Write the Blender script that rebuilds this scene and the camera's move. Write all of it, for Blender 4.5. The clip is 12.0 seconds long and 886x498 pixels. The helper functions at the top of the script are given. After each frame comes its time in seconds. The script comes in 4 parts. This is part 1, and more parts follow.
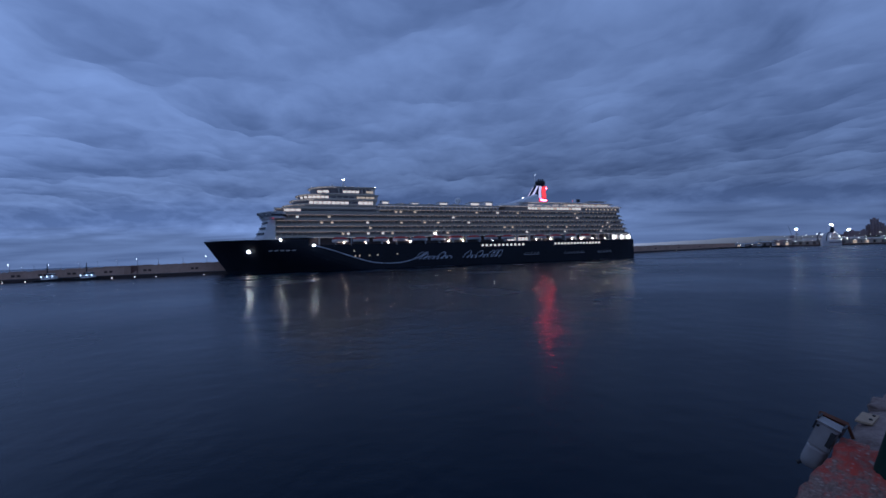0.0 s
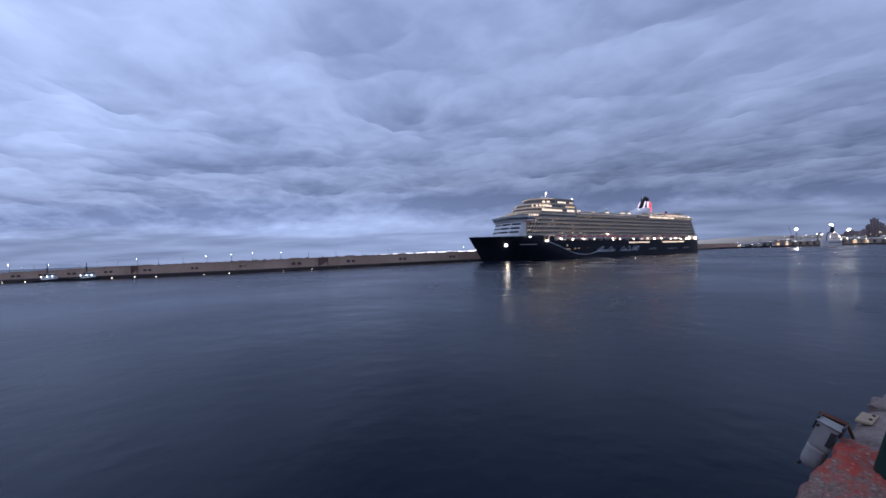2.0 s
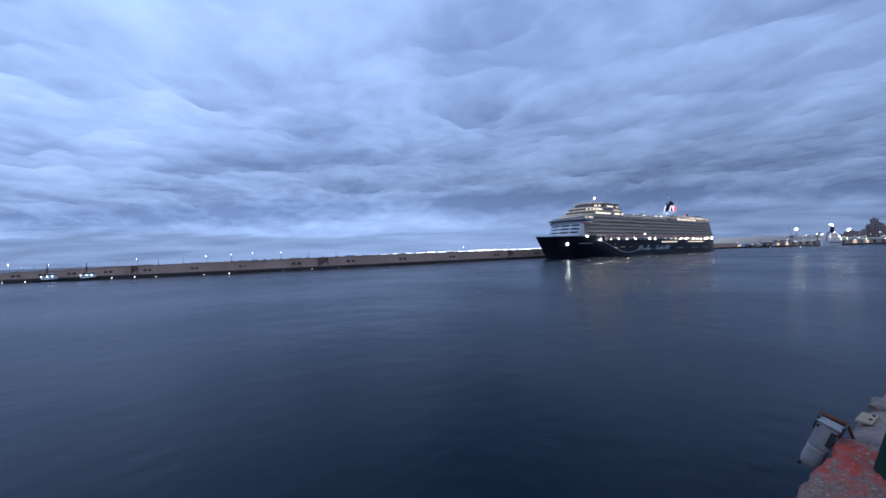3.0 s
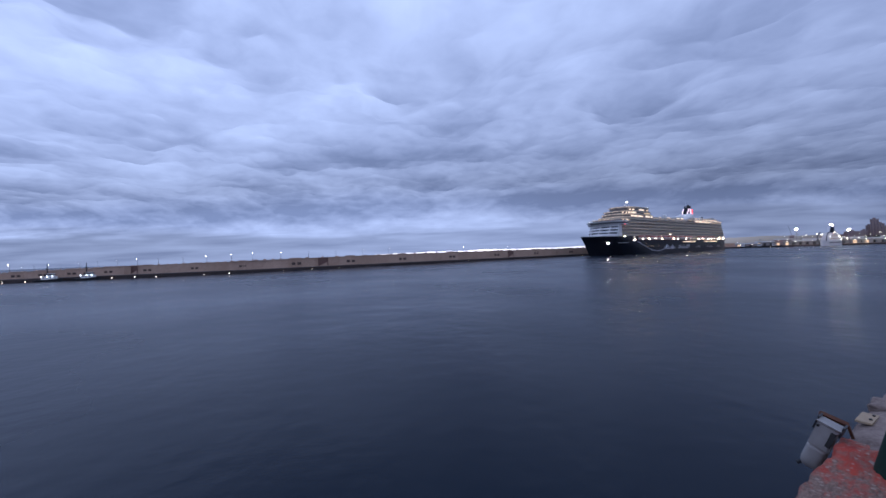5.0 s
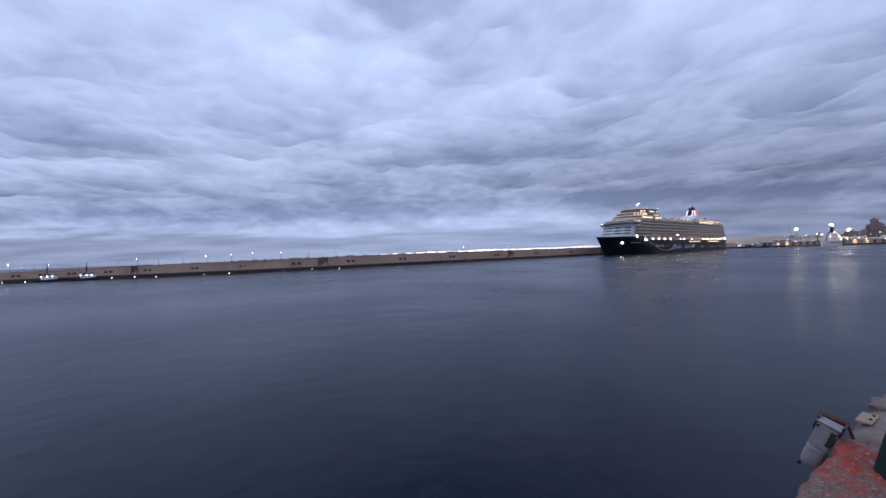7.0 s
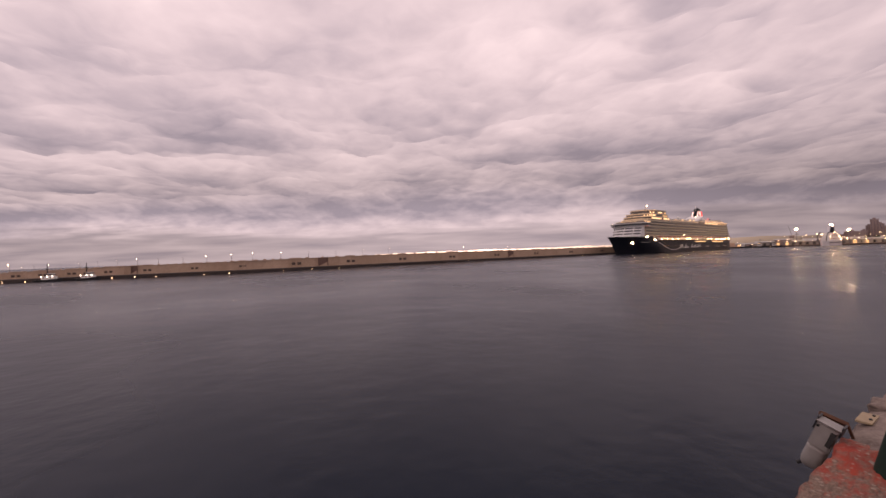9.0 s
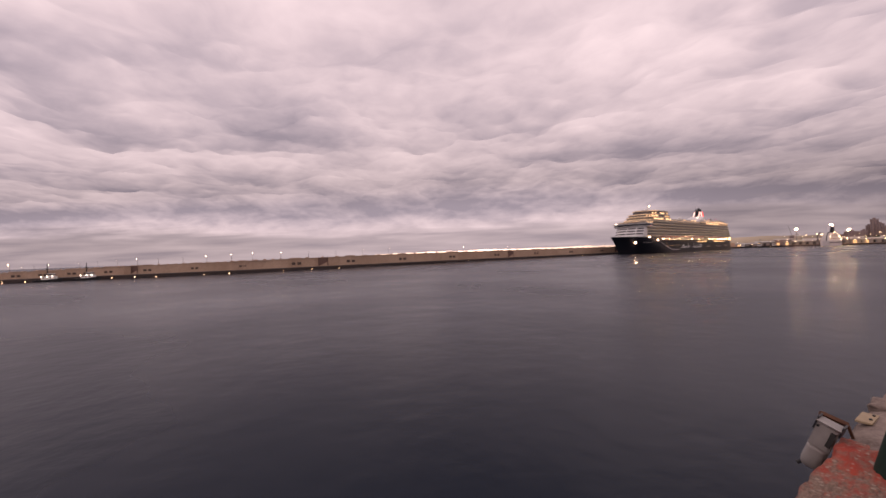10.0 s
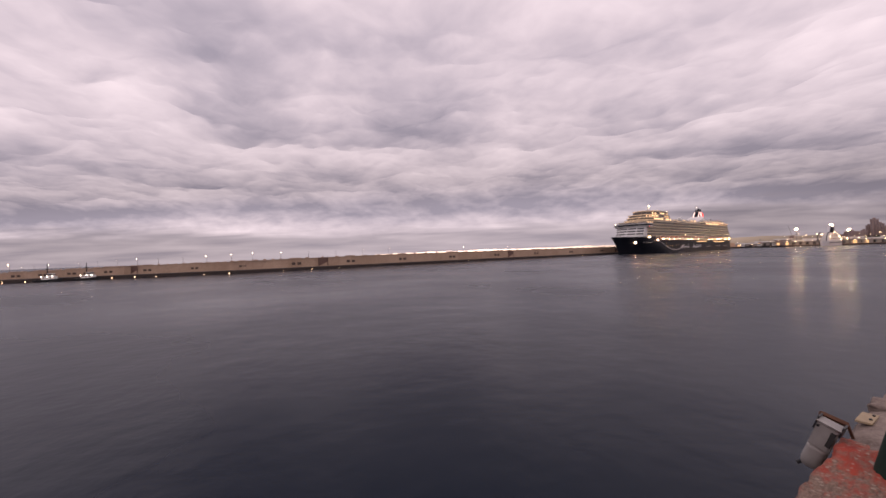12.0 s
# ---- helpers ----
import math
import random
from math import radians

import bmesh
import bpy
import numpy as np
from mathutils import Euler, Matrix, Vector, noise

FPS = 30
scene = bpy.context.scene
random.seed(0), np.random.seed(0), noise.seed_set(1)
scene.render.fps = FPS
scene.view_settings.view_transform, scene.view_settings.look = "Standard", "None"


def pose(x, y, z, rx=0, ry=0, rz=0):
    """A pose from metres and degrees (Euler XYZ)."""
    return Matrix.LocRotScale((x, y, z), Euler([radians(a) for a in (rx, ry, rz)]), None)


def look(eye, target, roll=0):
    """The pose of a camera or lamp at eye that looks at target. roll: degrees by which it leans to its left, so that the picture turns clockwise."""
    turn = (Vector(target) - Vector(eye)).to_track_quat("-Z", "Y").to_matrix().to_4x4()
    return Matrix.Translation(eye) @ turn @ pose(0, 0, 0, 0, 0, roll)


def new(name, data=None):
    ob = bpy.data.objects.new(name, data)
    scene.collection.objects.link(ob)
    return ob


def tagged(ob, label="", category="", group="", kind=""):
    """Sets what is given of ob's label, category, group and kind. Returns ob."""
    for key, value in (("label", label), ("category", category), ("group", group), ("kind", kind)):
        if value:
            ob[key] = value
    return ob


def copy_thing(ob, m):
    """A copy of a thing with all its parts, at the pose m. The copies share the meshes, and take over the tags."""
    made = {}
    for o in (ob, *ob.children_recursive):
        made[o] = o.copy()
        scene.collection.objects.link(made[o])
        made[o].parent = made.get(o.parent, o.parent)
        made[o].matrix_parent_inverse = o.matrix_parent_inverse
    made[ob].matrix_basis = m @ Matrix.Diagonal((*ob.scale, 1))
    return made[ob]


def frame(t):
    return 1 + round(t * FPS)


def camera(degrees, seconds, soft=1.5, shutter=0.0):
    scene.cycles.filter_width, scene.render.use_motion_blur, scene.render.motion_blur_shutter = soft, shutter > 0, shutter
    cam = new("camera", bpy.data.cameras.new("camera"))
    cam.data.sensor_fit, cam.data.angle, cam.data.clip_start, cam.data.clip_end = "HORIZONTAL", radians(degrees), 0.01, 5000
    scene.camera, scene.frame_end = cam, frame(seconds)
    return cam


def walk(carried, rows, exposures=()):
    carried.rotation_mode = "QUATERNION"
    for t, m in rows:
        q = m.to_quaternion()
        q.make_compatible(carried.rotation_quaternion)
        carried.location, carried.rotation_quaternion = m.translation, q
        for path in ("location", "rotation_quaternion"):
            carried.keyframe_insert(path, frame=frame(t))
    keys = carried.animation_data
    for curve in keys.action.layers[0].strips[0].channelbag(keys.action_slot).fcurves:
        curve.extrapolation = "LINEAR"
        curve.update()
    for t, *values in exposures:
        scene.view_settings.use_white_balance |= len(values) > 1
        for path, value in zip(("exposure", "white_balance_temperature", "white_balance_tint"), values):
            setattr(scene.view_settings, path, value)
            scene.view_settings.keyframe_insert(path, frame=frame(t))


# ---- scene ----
cam = camera(100.6, 12.0, soft=1.6)
EYE = (0.0, 0.0, 7.68)
HOLD = look(EYE, (0.0, 100.0, 7.68 + 1.321), -1.976)
EXPOSURES = [
    (0.0, -1.08, 4040, 18), (0.5, -0.86, 4210, 18), (1.0, -0.60, 4440, 18), (1.5, -0.36, 4600, 18), (2.0, -0.20, 4740, 19),
    (2.5, -0.08, 4480, 13), (3.2, -0.12, 4370, 12), (4.8, -0.15, 4700, 20), (5.5, -0.15, 4820, 20), (6.5, -0.11, 4950, 18),
    (6.9, -0.10, 5000, 18), (7.05, -0.10, 5040, 18), (7.2, -0.06, 7800, 36), (8.8, 0.0, 7850, 38), (9.5, 0.0, 7800, 38),
    (10.5, 0.02, 7620, 37), (12.0, 0.05, 7230, 33)]
walk(cam, [(0.0, HOLD), (12.0, HOLD)], EXPOSURES)

# ---- sky light: a closed cloud deck before sunrise, with a clear strip along the horizon ----
world = bpy.data.worlds.new("dawn")
scene.world = world
world.use_nodes = True
wn = world.node_tree.nodes
sky_tex = wn.new("ShaderNodeTexSky")
sky_tex.sky_type = "NISHITA"
sky_tex.sun_disc = False
sky_tex.sun_elevation = radians(7.0)
sky_tex.air_density, sky_tex.dust_density = 0.6, 2.0
sky_tex.sun_rotation = radians(5.0)
pale = wn.new("ShaderNodeHueSaturation")
pale.inputs["Saturation"].default_value = 0.5
world.node_tree.links.new(sky_tex.outputs[0], pale.inputs["Color"])
world.node_tree.links.new(pale.outputs[0], wn["Background"].inputs["Color"])
wn["Background"].inputs["Strength"].default_value = 0.043


# ---- materials ----
def nodes_of(name):
    m = bpy.data.materials.new(name)
    m.use_nodes = True
    return m, m.node_tree.nodes, m.node_tree.links


def mottled(name, dark, light, rough=0.6, scale=1.0, metal=0.0, bump=0.0, vary=0.0, detail=6.0):
    """A surface whose colour runs between two tones at two scales, in metres."""
    m, n, k = nodes_of(name)
    b = n["Principled BSDF"]
    tc = n.new("ShaderNodeTexCoord")
    big, fine = n.new("ShaderNodeTexNoise"), n.new("ShaderNodeTexNoise")
    big.inputs["Scale"].default_value, big.inputs["Detail"].default_value = scale * 0.15, detail
    fine.inputs["Scale"].default_value, fine.inputs["Detail"].default_value = scale * 2.0, detail
    for t in (big, fine):
        k.new(tc.outputs["Object"], t.inputs["Vector"])
    mix = n.new("ShaderNodeMath")
    mix.operation = "MULTIPLY_ADD"
    k.new(big.outputs["Fac"], mix.inputs[0])
    mix.inputs[1].default_value = 0.6
    half = n.new("ShaderNodeMath")
    half.operation = "MULTIPLY"
    half.inputs[1].default_value = 0.4
    k.new(fine.outputs["Fac"], half.inputs[0])
    k.new(half.outputs[0], mix.inputs[2])
    src = mix.outputs[0]
    if vary:
        oi, add = n.new("ShaderNodeObjectInfo"), n.new("ShaderNodeMath")
        add.operation = "MULTIPLY_ADD"
        k.new(oi.outputs["Random"], add.inputs[0])
        add.inputs[1].default_value = vary
        k.new(src, add.inputs[2])
        src = add.outputs[0]
    ramp = n.new("ShaderNodeValToRGB")
    ramp.color_ramp.elements[0].position, ramp.color_ramp.elements[1].position = 0.32, 0.68 + vary
    ramp.color_ramp.elements[0].color, ramp.color_ramp.elements[1].color = (*dark, 1), (*light, 1)
    k.new(src, ramp.inputs[0])
    k.new(ramp.outputs[0], b.inputs["Base Color"])
    b.inputs["Roughness"].default_value, b.inputs["Metallic"].default_value = rough, metal
    if bump:
        bp = n.new("ShaderNodeBump")
        bp.inputs["Strength"].default_value, bp.inputs["Distance"].default_value = 0.6, bump
        k.new(fine.outputs["Fac"], bp.inputs["Height"])
        k.new(bp.outputs[0], b.inputs["Normal"])
    return m


def glow(name, colour, strength):
    m, n, k = nodes_of(name)
    n.remove(n["Principled BSDF"])
    e = n.new("ShaderNodeEmission")
    e.inputs["Color"].default_value, e.inputs["Strength"].default_value = (*colour, 1), strength
    k.new(e.outputs[0], n["Material Output"].inputs["Surface"])
    return m


def calc(n, k, op, a, b=0.0, c=0.0):
    """One arithmetic node over numbers or sockets."""
    m1 = n.new("ShaderNodeMath")
    m1.operation = op
    for slot, v in ((0, a), (1, b), (2, c)):
        if isinstance(v, (int, float)):
            m1.inputs[slot].default_value = v
        else:
            k.new(v, m1.inputs[slot])
    return m1.outputs[0]


def ease(n, k, v, a, b, lo, hi):
    """A smooth step of v from lo at a to hi at b."""
    r = n.new("ShaderNodeMapRange")
    r.interpolation_type = "SMOOTHSTEP"
    k.new(v, r.inputs["Value"])
    for name, x in (("From Min", a), ("From Max", b), ("To Min", lo), ("To Max", hi)):
        r.inputs[name].default_value = x
    return r.outputs[0]


def cloud_noise(n, k, vec, scale, detail, rough, distort=0.0):
    t = n.new("ShaderNodeTexNoise")
    t.inputs["Scale"].default_value, t.inputs["Detail"].default_value = scale, detail
    t.inputs["Roughness"].default_value, t.inputs["Distortion"].default_value = rough, distort
    k.new(vec, t.inputs["Vector"])
    return t


def cloud_ramp(n, k, value):
    ramp = n.new("ShaderNodeValToRGB")
    els = ramp.color_ramp.elements
    els[0].position, els[0].color = 0.34, (0.29, 0.31, 0.37, 1)
    els[1].position, els[1].color = 0.70, (0.80, 0.81, 0.84, 1)
    for at, c in ((0.44, (0.43, 0.445, 0.50)), (0.52, (0.56, 0.57, 0.615)), (0.60, (0.67, 0.68, 0.72))):
        els.new(at).color = (*c, 1)
    k.new(value, ramp.inputs[0])
    return ramp.outputs[0]


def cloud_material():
    """The underside of the deck: heaped clouds, glow dimmed towards the side that passes first, pale where it thins far
    out.
    """
    m, n, k = nodes_of("overcast_cloud")
    n.remove(n["Principled BSDF"])
    tc, sep, at = n.new("ShaderNodeTexCoord"), n.new("ShaderNodeSeparateXYZ"), n.new("ShaderNodeCombineXYZ")
    k.new(tc.outputs["Object"], sep.inputs[0])
    # coordinates in deck heights; the glow is darkened in the hanging folds, brightened in the gaps
    x = calc(n, k, "MULTIPLY", sep.outputs[0], 1 / DECK)
    drop = calc(n, k, "SUBTRACT", DECK, sep.outputs[2])
    plan = calc(n, k, "MULTIPLY", sep.outputs[1], 1 / DECK)
    y = calc(n, k, "MULTIPLY_ADD", drop, 4.2 / DECK, plan)
    for slot, v in enumerate((x, plan, calc(n, k, "MULTIPLY", drop, 3.0 / DECK))):
        k.new(v, at.inputs[slot])
    warp = cloud_noise(n, k, at.outputs[0], 0.9, 3, 0.5)
    total = calc(n, k, "MULTIPLY", calc(n, k, "MINIMUM", drop, 70.0), -0.0022)
    total = calc(n, k, "ADD", total, ease(n, k, drop, 60.0, 300.0, 0.0, 0.19))
    total = calc(n, k, "ADD", total, 0.51 - (0.42 + 0.36 + 0.14) * 0.5)
    for scale, weight, detail, rough in ((0.40, 0.42, 2, 0.5), (1.5, 0.36, 5, 0.5), (5.0, 0.14, 4, 0.5)):
        total = calc(n, k, "MULTIPLY_ADD", cloud_noise(n, k, at.outputs[0], scale, detail, rough, 0.4).outputs["Fac"], weight, total)
    # glow graded along the drift, so the sky brightens as the deck passes
    dawn_dim = ease(n, k, x, -4.5, 2.0, 1.0, 0.66)
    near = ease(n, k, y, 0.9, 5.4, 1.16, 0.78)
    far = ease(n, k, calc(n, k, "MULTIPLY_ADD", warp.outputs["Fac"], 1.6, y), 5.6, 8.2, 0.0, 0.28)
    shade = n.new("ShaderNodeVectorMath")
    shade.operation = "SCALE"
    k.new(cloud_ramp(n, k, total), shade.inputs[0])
    k.new(calc(n, k, "MULTIPLY", dawn_dim, calc(n, k, "ADD", near, far)), shade.inputs["Scale"])
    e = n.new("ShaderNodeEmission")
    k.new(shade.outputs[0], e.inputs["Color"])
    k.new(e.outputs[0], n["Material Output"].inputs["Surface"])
    return m


def bank_material():
    """Hazy far cloud with a ragged top, grey-violet to the right of the harbour."""
    m, n, k = nodes_of("far_cloud_bank")
    n.remove(n["Principled BSDF"])
    tc, sep = n.new("ShaderNodeTexCoord"), n.new("ShaderNodeSeparateXYZ")
    k.new(tc.outputs["Object"], sep.inputs[0])
    flat = n.new("ShaderNodeCombineXYZ")
    k.new(calc(n, k, "MULTIPLY", sep.outputs[0], 0.0011), flat.inputs[0])
    k.new(calc(n, k, "MULTIPLY", sep.outputs[2], 0.013), flat.inputs[1])
    streak = cloud_noise(n, k, flat.outputs[0], 1.0, 7, 0.5, 0.3)
    top = calc(n, k, "ADD", ease(n, k, sep.outputs[0], 900.0, 2500.0, 270.0, 420.0), ease(n, k, sep.outputs[0], -3000.0, -900.0, 90.0, 0.0))
    level = calc(n, k, "DIVIDE", sep.outputs[2], top)
    solid = ease(n, k, calc(n, k, "MULTIPLY_ADD", streak.outputs["Fac"], 0.9, level), 0.95, 1.5, 1.0, 0.0)
    side = calc(n, k, "MULTIPLY", ease(n, k, sep.outputs[0], 700.0, 2600.0, 1.0, 0.72), ease(n, k, sep.outputs[0], -2600.0, -300.0, 0.84, 1.0))
    shade = n.new("ShaderNodeVectorMath")
    shade.operation = "SCALE"
    k.new(cloud_ramp(n, k, calc(n, k, "MULTIPLY_ADD", streak.outputs["Fac"], 0.5, 0.27)), shade.inputs[0])
    k.new(calc(n, k, "MULTIPLY", side, 0.76), shade.inputs["Scale"])
    e, clear, mix = n.new("ShaderNodeEmission"), n.new("ShaderNodeBsdfTransparent"), n.new("ShaderNodeMixShader")
    k.new(shade.outputs[0], e.inputs["Color"])
    k.new(solid, mix.inputs[0])
    k.new(clear.outputs[0], mix.inputs[1])
    k.new(e.outputs[0], mix.inputs[2])
    k.new(mix.outputs[0], n["Material Output"].inputs["Surface"])
    return m


def water_material():
    m, n, k = nodes_of("harbour_water")
    b = n["Principled BSDF"]
    b.inputs["Base Color"].default_value = (0.0015, 0.0062, 0.0155, 1)
    b.inputs["Roughness"].default_value, b.inputs["IOR"].default_value = 0.10, 1.33
    b.inputs["Specular IOR Level"].default_value = 0.25
    b.inputs["Specular Tint"].default_value = (0.52, 0.75, 1.0, 1)
    tc = n.new("ShaderNodeTexCoord")
    height = None
    for scale, weight, detail in ((0.035, 0.42, 3), (0.16, 0.14, 3), (0.7, 0.042, 3)):
        t = n.new("ShaderNodeTexNoise")
        t.inputs["Scale"].default_value, t.inputs["Detail"].default_value = scale, detail
        k.new(tc.outputs["Object"], t.inputs["Vector"])
        mul = n.new("ShaderNodeMath")
        mul.operation = "MULTIPLY_ADD"
        k.new(t.outputs["Fac"], mul.inputs[0])
        mul.inputs[1].default_value, mul.inputs[2].default_value = weight, 0.0
        if height:
            k.new(height, mul.inputs[2])
        height = mul.outputs[0]
    bp = n.new("ShaderNodeBump")
    bp.inputs["Strength"].default_value, bp.inputs["Distance"].default_value = 1.0, 1.0
    k.new(height, bp.inputs["Height"])
    k.new(bp.outputs[0], b.inputs["Normal"])
    calm = n.new("ShaderNodeTexNoise")
    calm.inputs["Scale"].default_value, calm.inputs["Detail"].default_value = 0.02, 4
    k.new(tc.outputs["Object"], calm.inputs["Vector"])
    rr = n.new("ShaderNodeMapRange")
    rr.inputs["From Min"].default_value, rr.inputs["From Max"].default_value = 0.35, 0.65
    rr.inputs["To Min"].default_value, rr.inputs["To Max"].default_value = 0.19, 0.30
    k.new(calm.outputs["Fac"], rr.inputs["Value"])
    k.new(rr.outputs[0], b.inputs["Roughness"])
    return m


DECK = 500.0
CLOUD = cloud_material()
BANK = bank_material()
WATER = water_material()
HULL = mottled("navy_hull_paint", (0.005, 0.006, 0.010), (0.010, 0.012, 0.020), 0.45, 0.5)
HULL.node_tree.nodes["Principled BSDF"].inputs["Specular IOR Level"].default_value = 0.28
WHITE = mottled("white_ship_paint", (0.70, 0.68, 0.65), (0.84, 0.82, 0.79), 0.45, 0.4)
CREAM = mottled("cream_ship_paint", (0.56, 0.48, 0.36), (0.70, 0.61, 0.475), 0.5, 0.4)
GREYPAINT = mottled("grey_ship_paint", (0.38, 0.36, 0.34), (0.50, 0.48, 0.45), 0.5, 0.4)
DARKGLASS = mottled("dark_window_glass", (0.012, 0.014, 0.018), (0.03, 0.034, 0.04), 0.12, 0.3)
RAILGLASS = mottled("tinted_rail_glass", (0.38, 0.33, 0.235), (0.52, 0.455, 0.34), 0.25, 0.3)
# the shade of the balcony recess is put into this wall colour
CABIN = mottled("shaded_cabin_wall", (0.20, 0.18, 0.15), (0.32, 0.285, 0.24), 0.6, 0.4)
# wall colour darkened for the shade of the lifeboat recess
PROMENADE_SHADE = mottled("promenade_wall", (0.07, 0.05, 0.05), (0.13, 0.10, 0.09), 0.6, 0.4)
ORANGE = mottled("lifeboat_orange", (0.36, 0.045, 0.03), (0.50, 0.08, 0.045), 0.5, 0.8)
BANDGLASS = mottled("brown_tinted_glass", (0.10, 0.085, 0.075), (0.20, 0.17, 0.15), 0.2, 0.4)
CITYGLASS = mottled("city_window_glass", (0.08, 0.08, 0.09), (0.14, 0.14, 0.15), 0.2, 0.5)
SCRIPT = mottled("pale_lettering_paint", (0.66, 0.68, 0.72), (0.80, 0.82, 0.86), 0.5, 0.5)
BLACK = mottled("black_paint", (0.008, 0.008, 0.009), (0.02, 0.02, 0.021), 0.45, 0.6)
STEEL = mottled("galvanised_steel", (0.18, 0.18, 0.18), (0.30, 0.30, 0.30), 0.45, 2.0, 0.7)
CONCRETE = mottled("breakwater_concrete", (0.38, 0.25, 0.175), (0.56, 0.40, 0.29), 0.9, 0.25, 0.0, 0.04)
PANEL = mottled("cast_wall_panel", (0.37, 0.245, 0.165), (0.58, 0.41, 0.295), 0.9, 0.4, 0.0, 0.03, 0.12)
WETSTONE = mottled("wet_quay_stone", (0.022, 0.014, 0.011), (0.06, 0.04, 0.032), 0.6, 0.5, 0.0, 0.05)
# flat colour for the shade inside the wall's openings
OPENING_SHADE = mottled("painted_opening_shade", (0.06, 0.042, 0.034), (0.13, 0.09, 0.07), 0.8, 0.6)
# dark colour carries the shadow inside shed doorways and the housing slot
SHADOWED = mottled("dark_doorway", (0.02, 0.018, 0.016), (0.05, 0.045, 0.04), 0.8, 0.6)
BAYWALL = mottled("weathered_brown_render", (0.13, 0.07, 0.055), (0.24, 0.145, 0.115), 0.85, 0.6)
RUST = mottled("rusty_iron", (0.07, 0.028, 0.016), (0.17, 0.075, 0.04), 0.8, 9.0, 0.3, 0.004)
SHED = mottled("shed_sheeting", (0.18, 0.165, 0.155), (0.33, 0.305, 0.285), 0.6, 0.15, 0.0, 0.0, 0.25)
TOWER = mottled("tower_render", (0.22, 0.165, 0.155), (0.36, 0.28, 0.26), 0.8, 0.1, 0.0, 0.0, 0.25)
LAMP_COOL = glow("cool_floodlight", (1.0, 0.74, 0.42), 95.0)
LAMP_WARM = glow("warm_lamp", (1.0, 0.62, 0.27), 85.0)
LIT_WINDOW = glow("lit_window", (1.0, 0.68, 0.36), 1.9)
LIT_DIM = glow("dim_lit_window", (1.0, 0.64, 0.29), 1.1)
RED_SIGN = glow("red_lit_sign", (1.0, 0.012, 0.016), 150.0)
RED_PANEL = glow("red_lit_panel", (1.0, 0.05, 0.035), 2.6)
WHITE_SIGN = glow("white_lit_sign", (1.0, 0.70, 0.62), 1.7)
STRIP = glow("warm_deck_strip", (1.0, 0.68, 0.38), 1.4)
LAMP_TUG = glow("tug_deck_light", (1.0, 0.90, 0.74), 8.0)
LAMP_MAST = glow("high_mast_floodlight", (1.0, 0.78, 0.46), 460.0)
LAMP_TOWN = glow("port_floodlight", (1.0, 0.74, 0.42), 14.0)
STRIP_DIM = glow("faint_balcony_strip", (1.0, 0.62, 0.30), 1.5)
STERN_LIT = glow("bright_stern_light", (1.0, 0.70, 0.38), 11.0)
RED_LAMP = glow("red_side_light", (1.0, 0.05, 0.04), 6.0)


# ---- mesh helpers ----
def part(name, bm, material, parent=None, label="", smooth=False):
    """Links a bmesh as one mesh object, under a thing or a part when one is given."""
    me = bpy.data.meshes.new(name)
    bmesh.ops.recalc_face_normals(bm, faces=bm.faces[:])
    if smooth:
        for f in bm.faces:
            f.smooth = True
    bm.to_mesh(me)
    bm.free()
    me.materials.append(material)
    ob = new(name, me)
    if parent is not None:
        ob.parent = parent
    if label:
        ob["label"] = label
    return ob


def thing(name, label, category, group="", kind="", at=None):
    ob = tagged(new(name), label, category, group, kind)
    if at is not None:
        ob.matrix_basis = at
    return ob


def box(bm, x0, x1, y0, y1, z0, z1):
    v = [bm.verts.new((x, y, z)) for x in (x0, x1) for y in (y0, y1) for z in (z0, z1)]
    for q in ((0, 1, 3, 2), (4, 6, 7, 5), (0, 4, 5, 1), (2, 3, 7, 6), (0, 2, 6, 4), (1, 5, 7, 3)):
        bm.faces.new([v[i] for i in q])
    return bm


def prism(bm, plan, z0, z1, top=None):
    """An upright solid over a closed plan; top: another plan with as many corners."""
    lo = [bm.verts.new((*p, z0)) for p in plan]
    hi = [bm.verts.new((*p, z1)) for p in (top or plan)]
    n = len(lo)
    for i in range(n):
        bm.faces.new((lo[i], lo[(i + 1) % n], hi[(i + 1) % n], hi[i]))
    bm.faces.new(lo)
    bm.faces.new(hi)
    return bm


def rod(bm, a, b, r0, r1=None, sides=8):
    a, b = Vector(a), Vector(b)
    q = (b - a).to_track_quat("Z", "Y")
    rings = []
    for p, r in ((a, r0), (b, r0 if r1 is None else r1)):
        rings.append([bm.verts.new(p + q @ Vector((r * math.cos(2 * math.pi * i / sides), r * math.sin(2 * math.pi * i / sides), 0))) for i in range(sides)])
    for i in range(sides):
        bm.faces.new((rings[0][i], rings[0][(i + 1) % sides], rings[1][(i + 1) % sides], rings[1][i]))
    bm.faces.new(rings[0])
    bm.faces.new(rings[1])
    return bm


def ball(bm, c, r, rows=6, cols=10, squash=1.0):
    bmesh.ops.create_uvsphere(bm, u_segments=cols, v_segments=rows, radius=r, matrix=Matrix.Translation(c) @ Matrix.Diagonal((1, 1, squash, 1)))
    return bm


def loft(bm, rings, closed=True, caps=True):
    vs = [[bm.verts.new(p) for p in ring] for ring in rings]
    n = len(vs[0])
    for a, b in zip(vs, vs[1:]):
        for i in range(n if closed else n - 1):
            bm.faces.new((a[i], a[(i + 1) % n], b[(i + 1) % n], b[i]))
    if caps:
        bm.faces.new(vs[0])
        bm.faces.new(vs[-1])
    return bm


B = bmesh.new


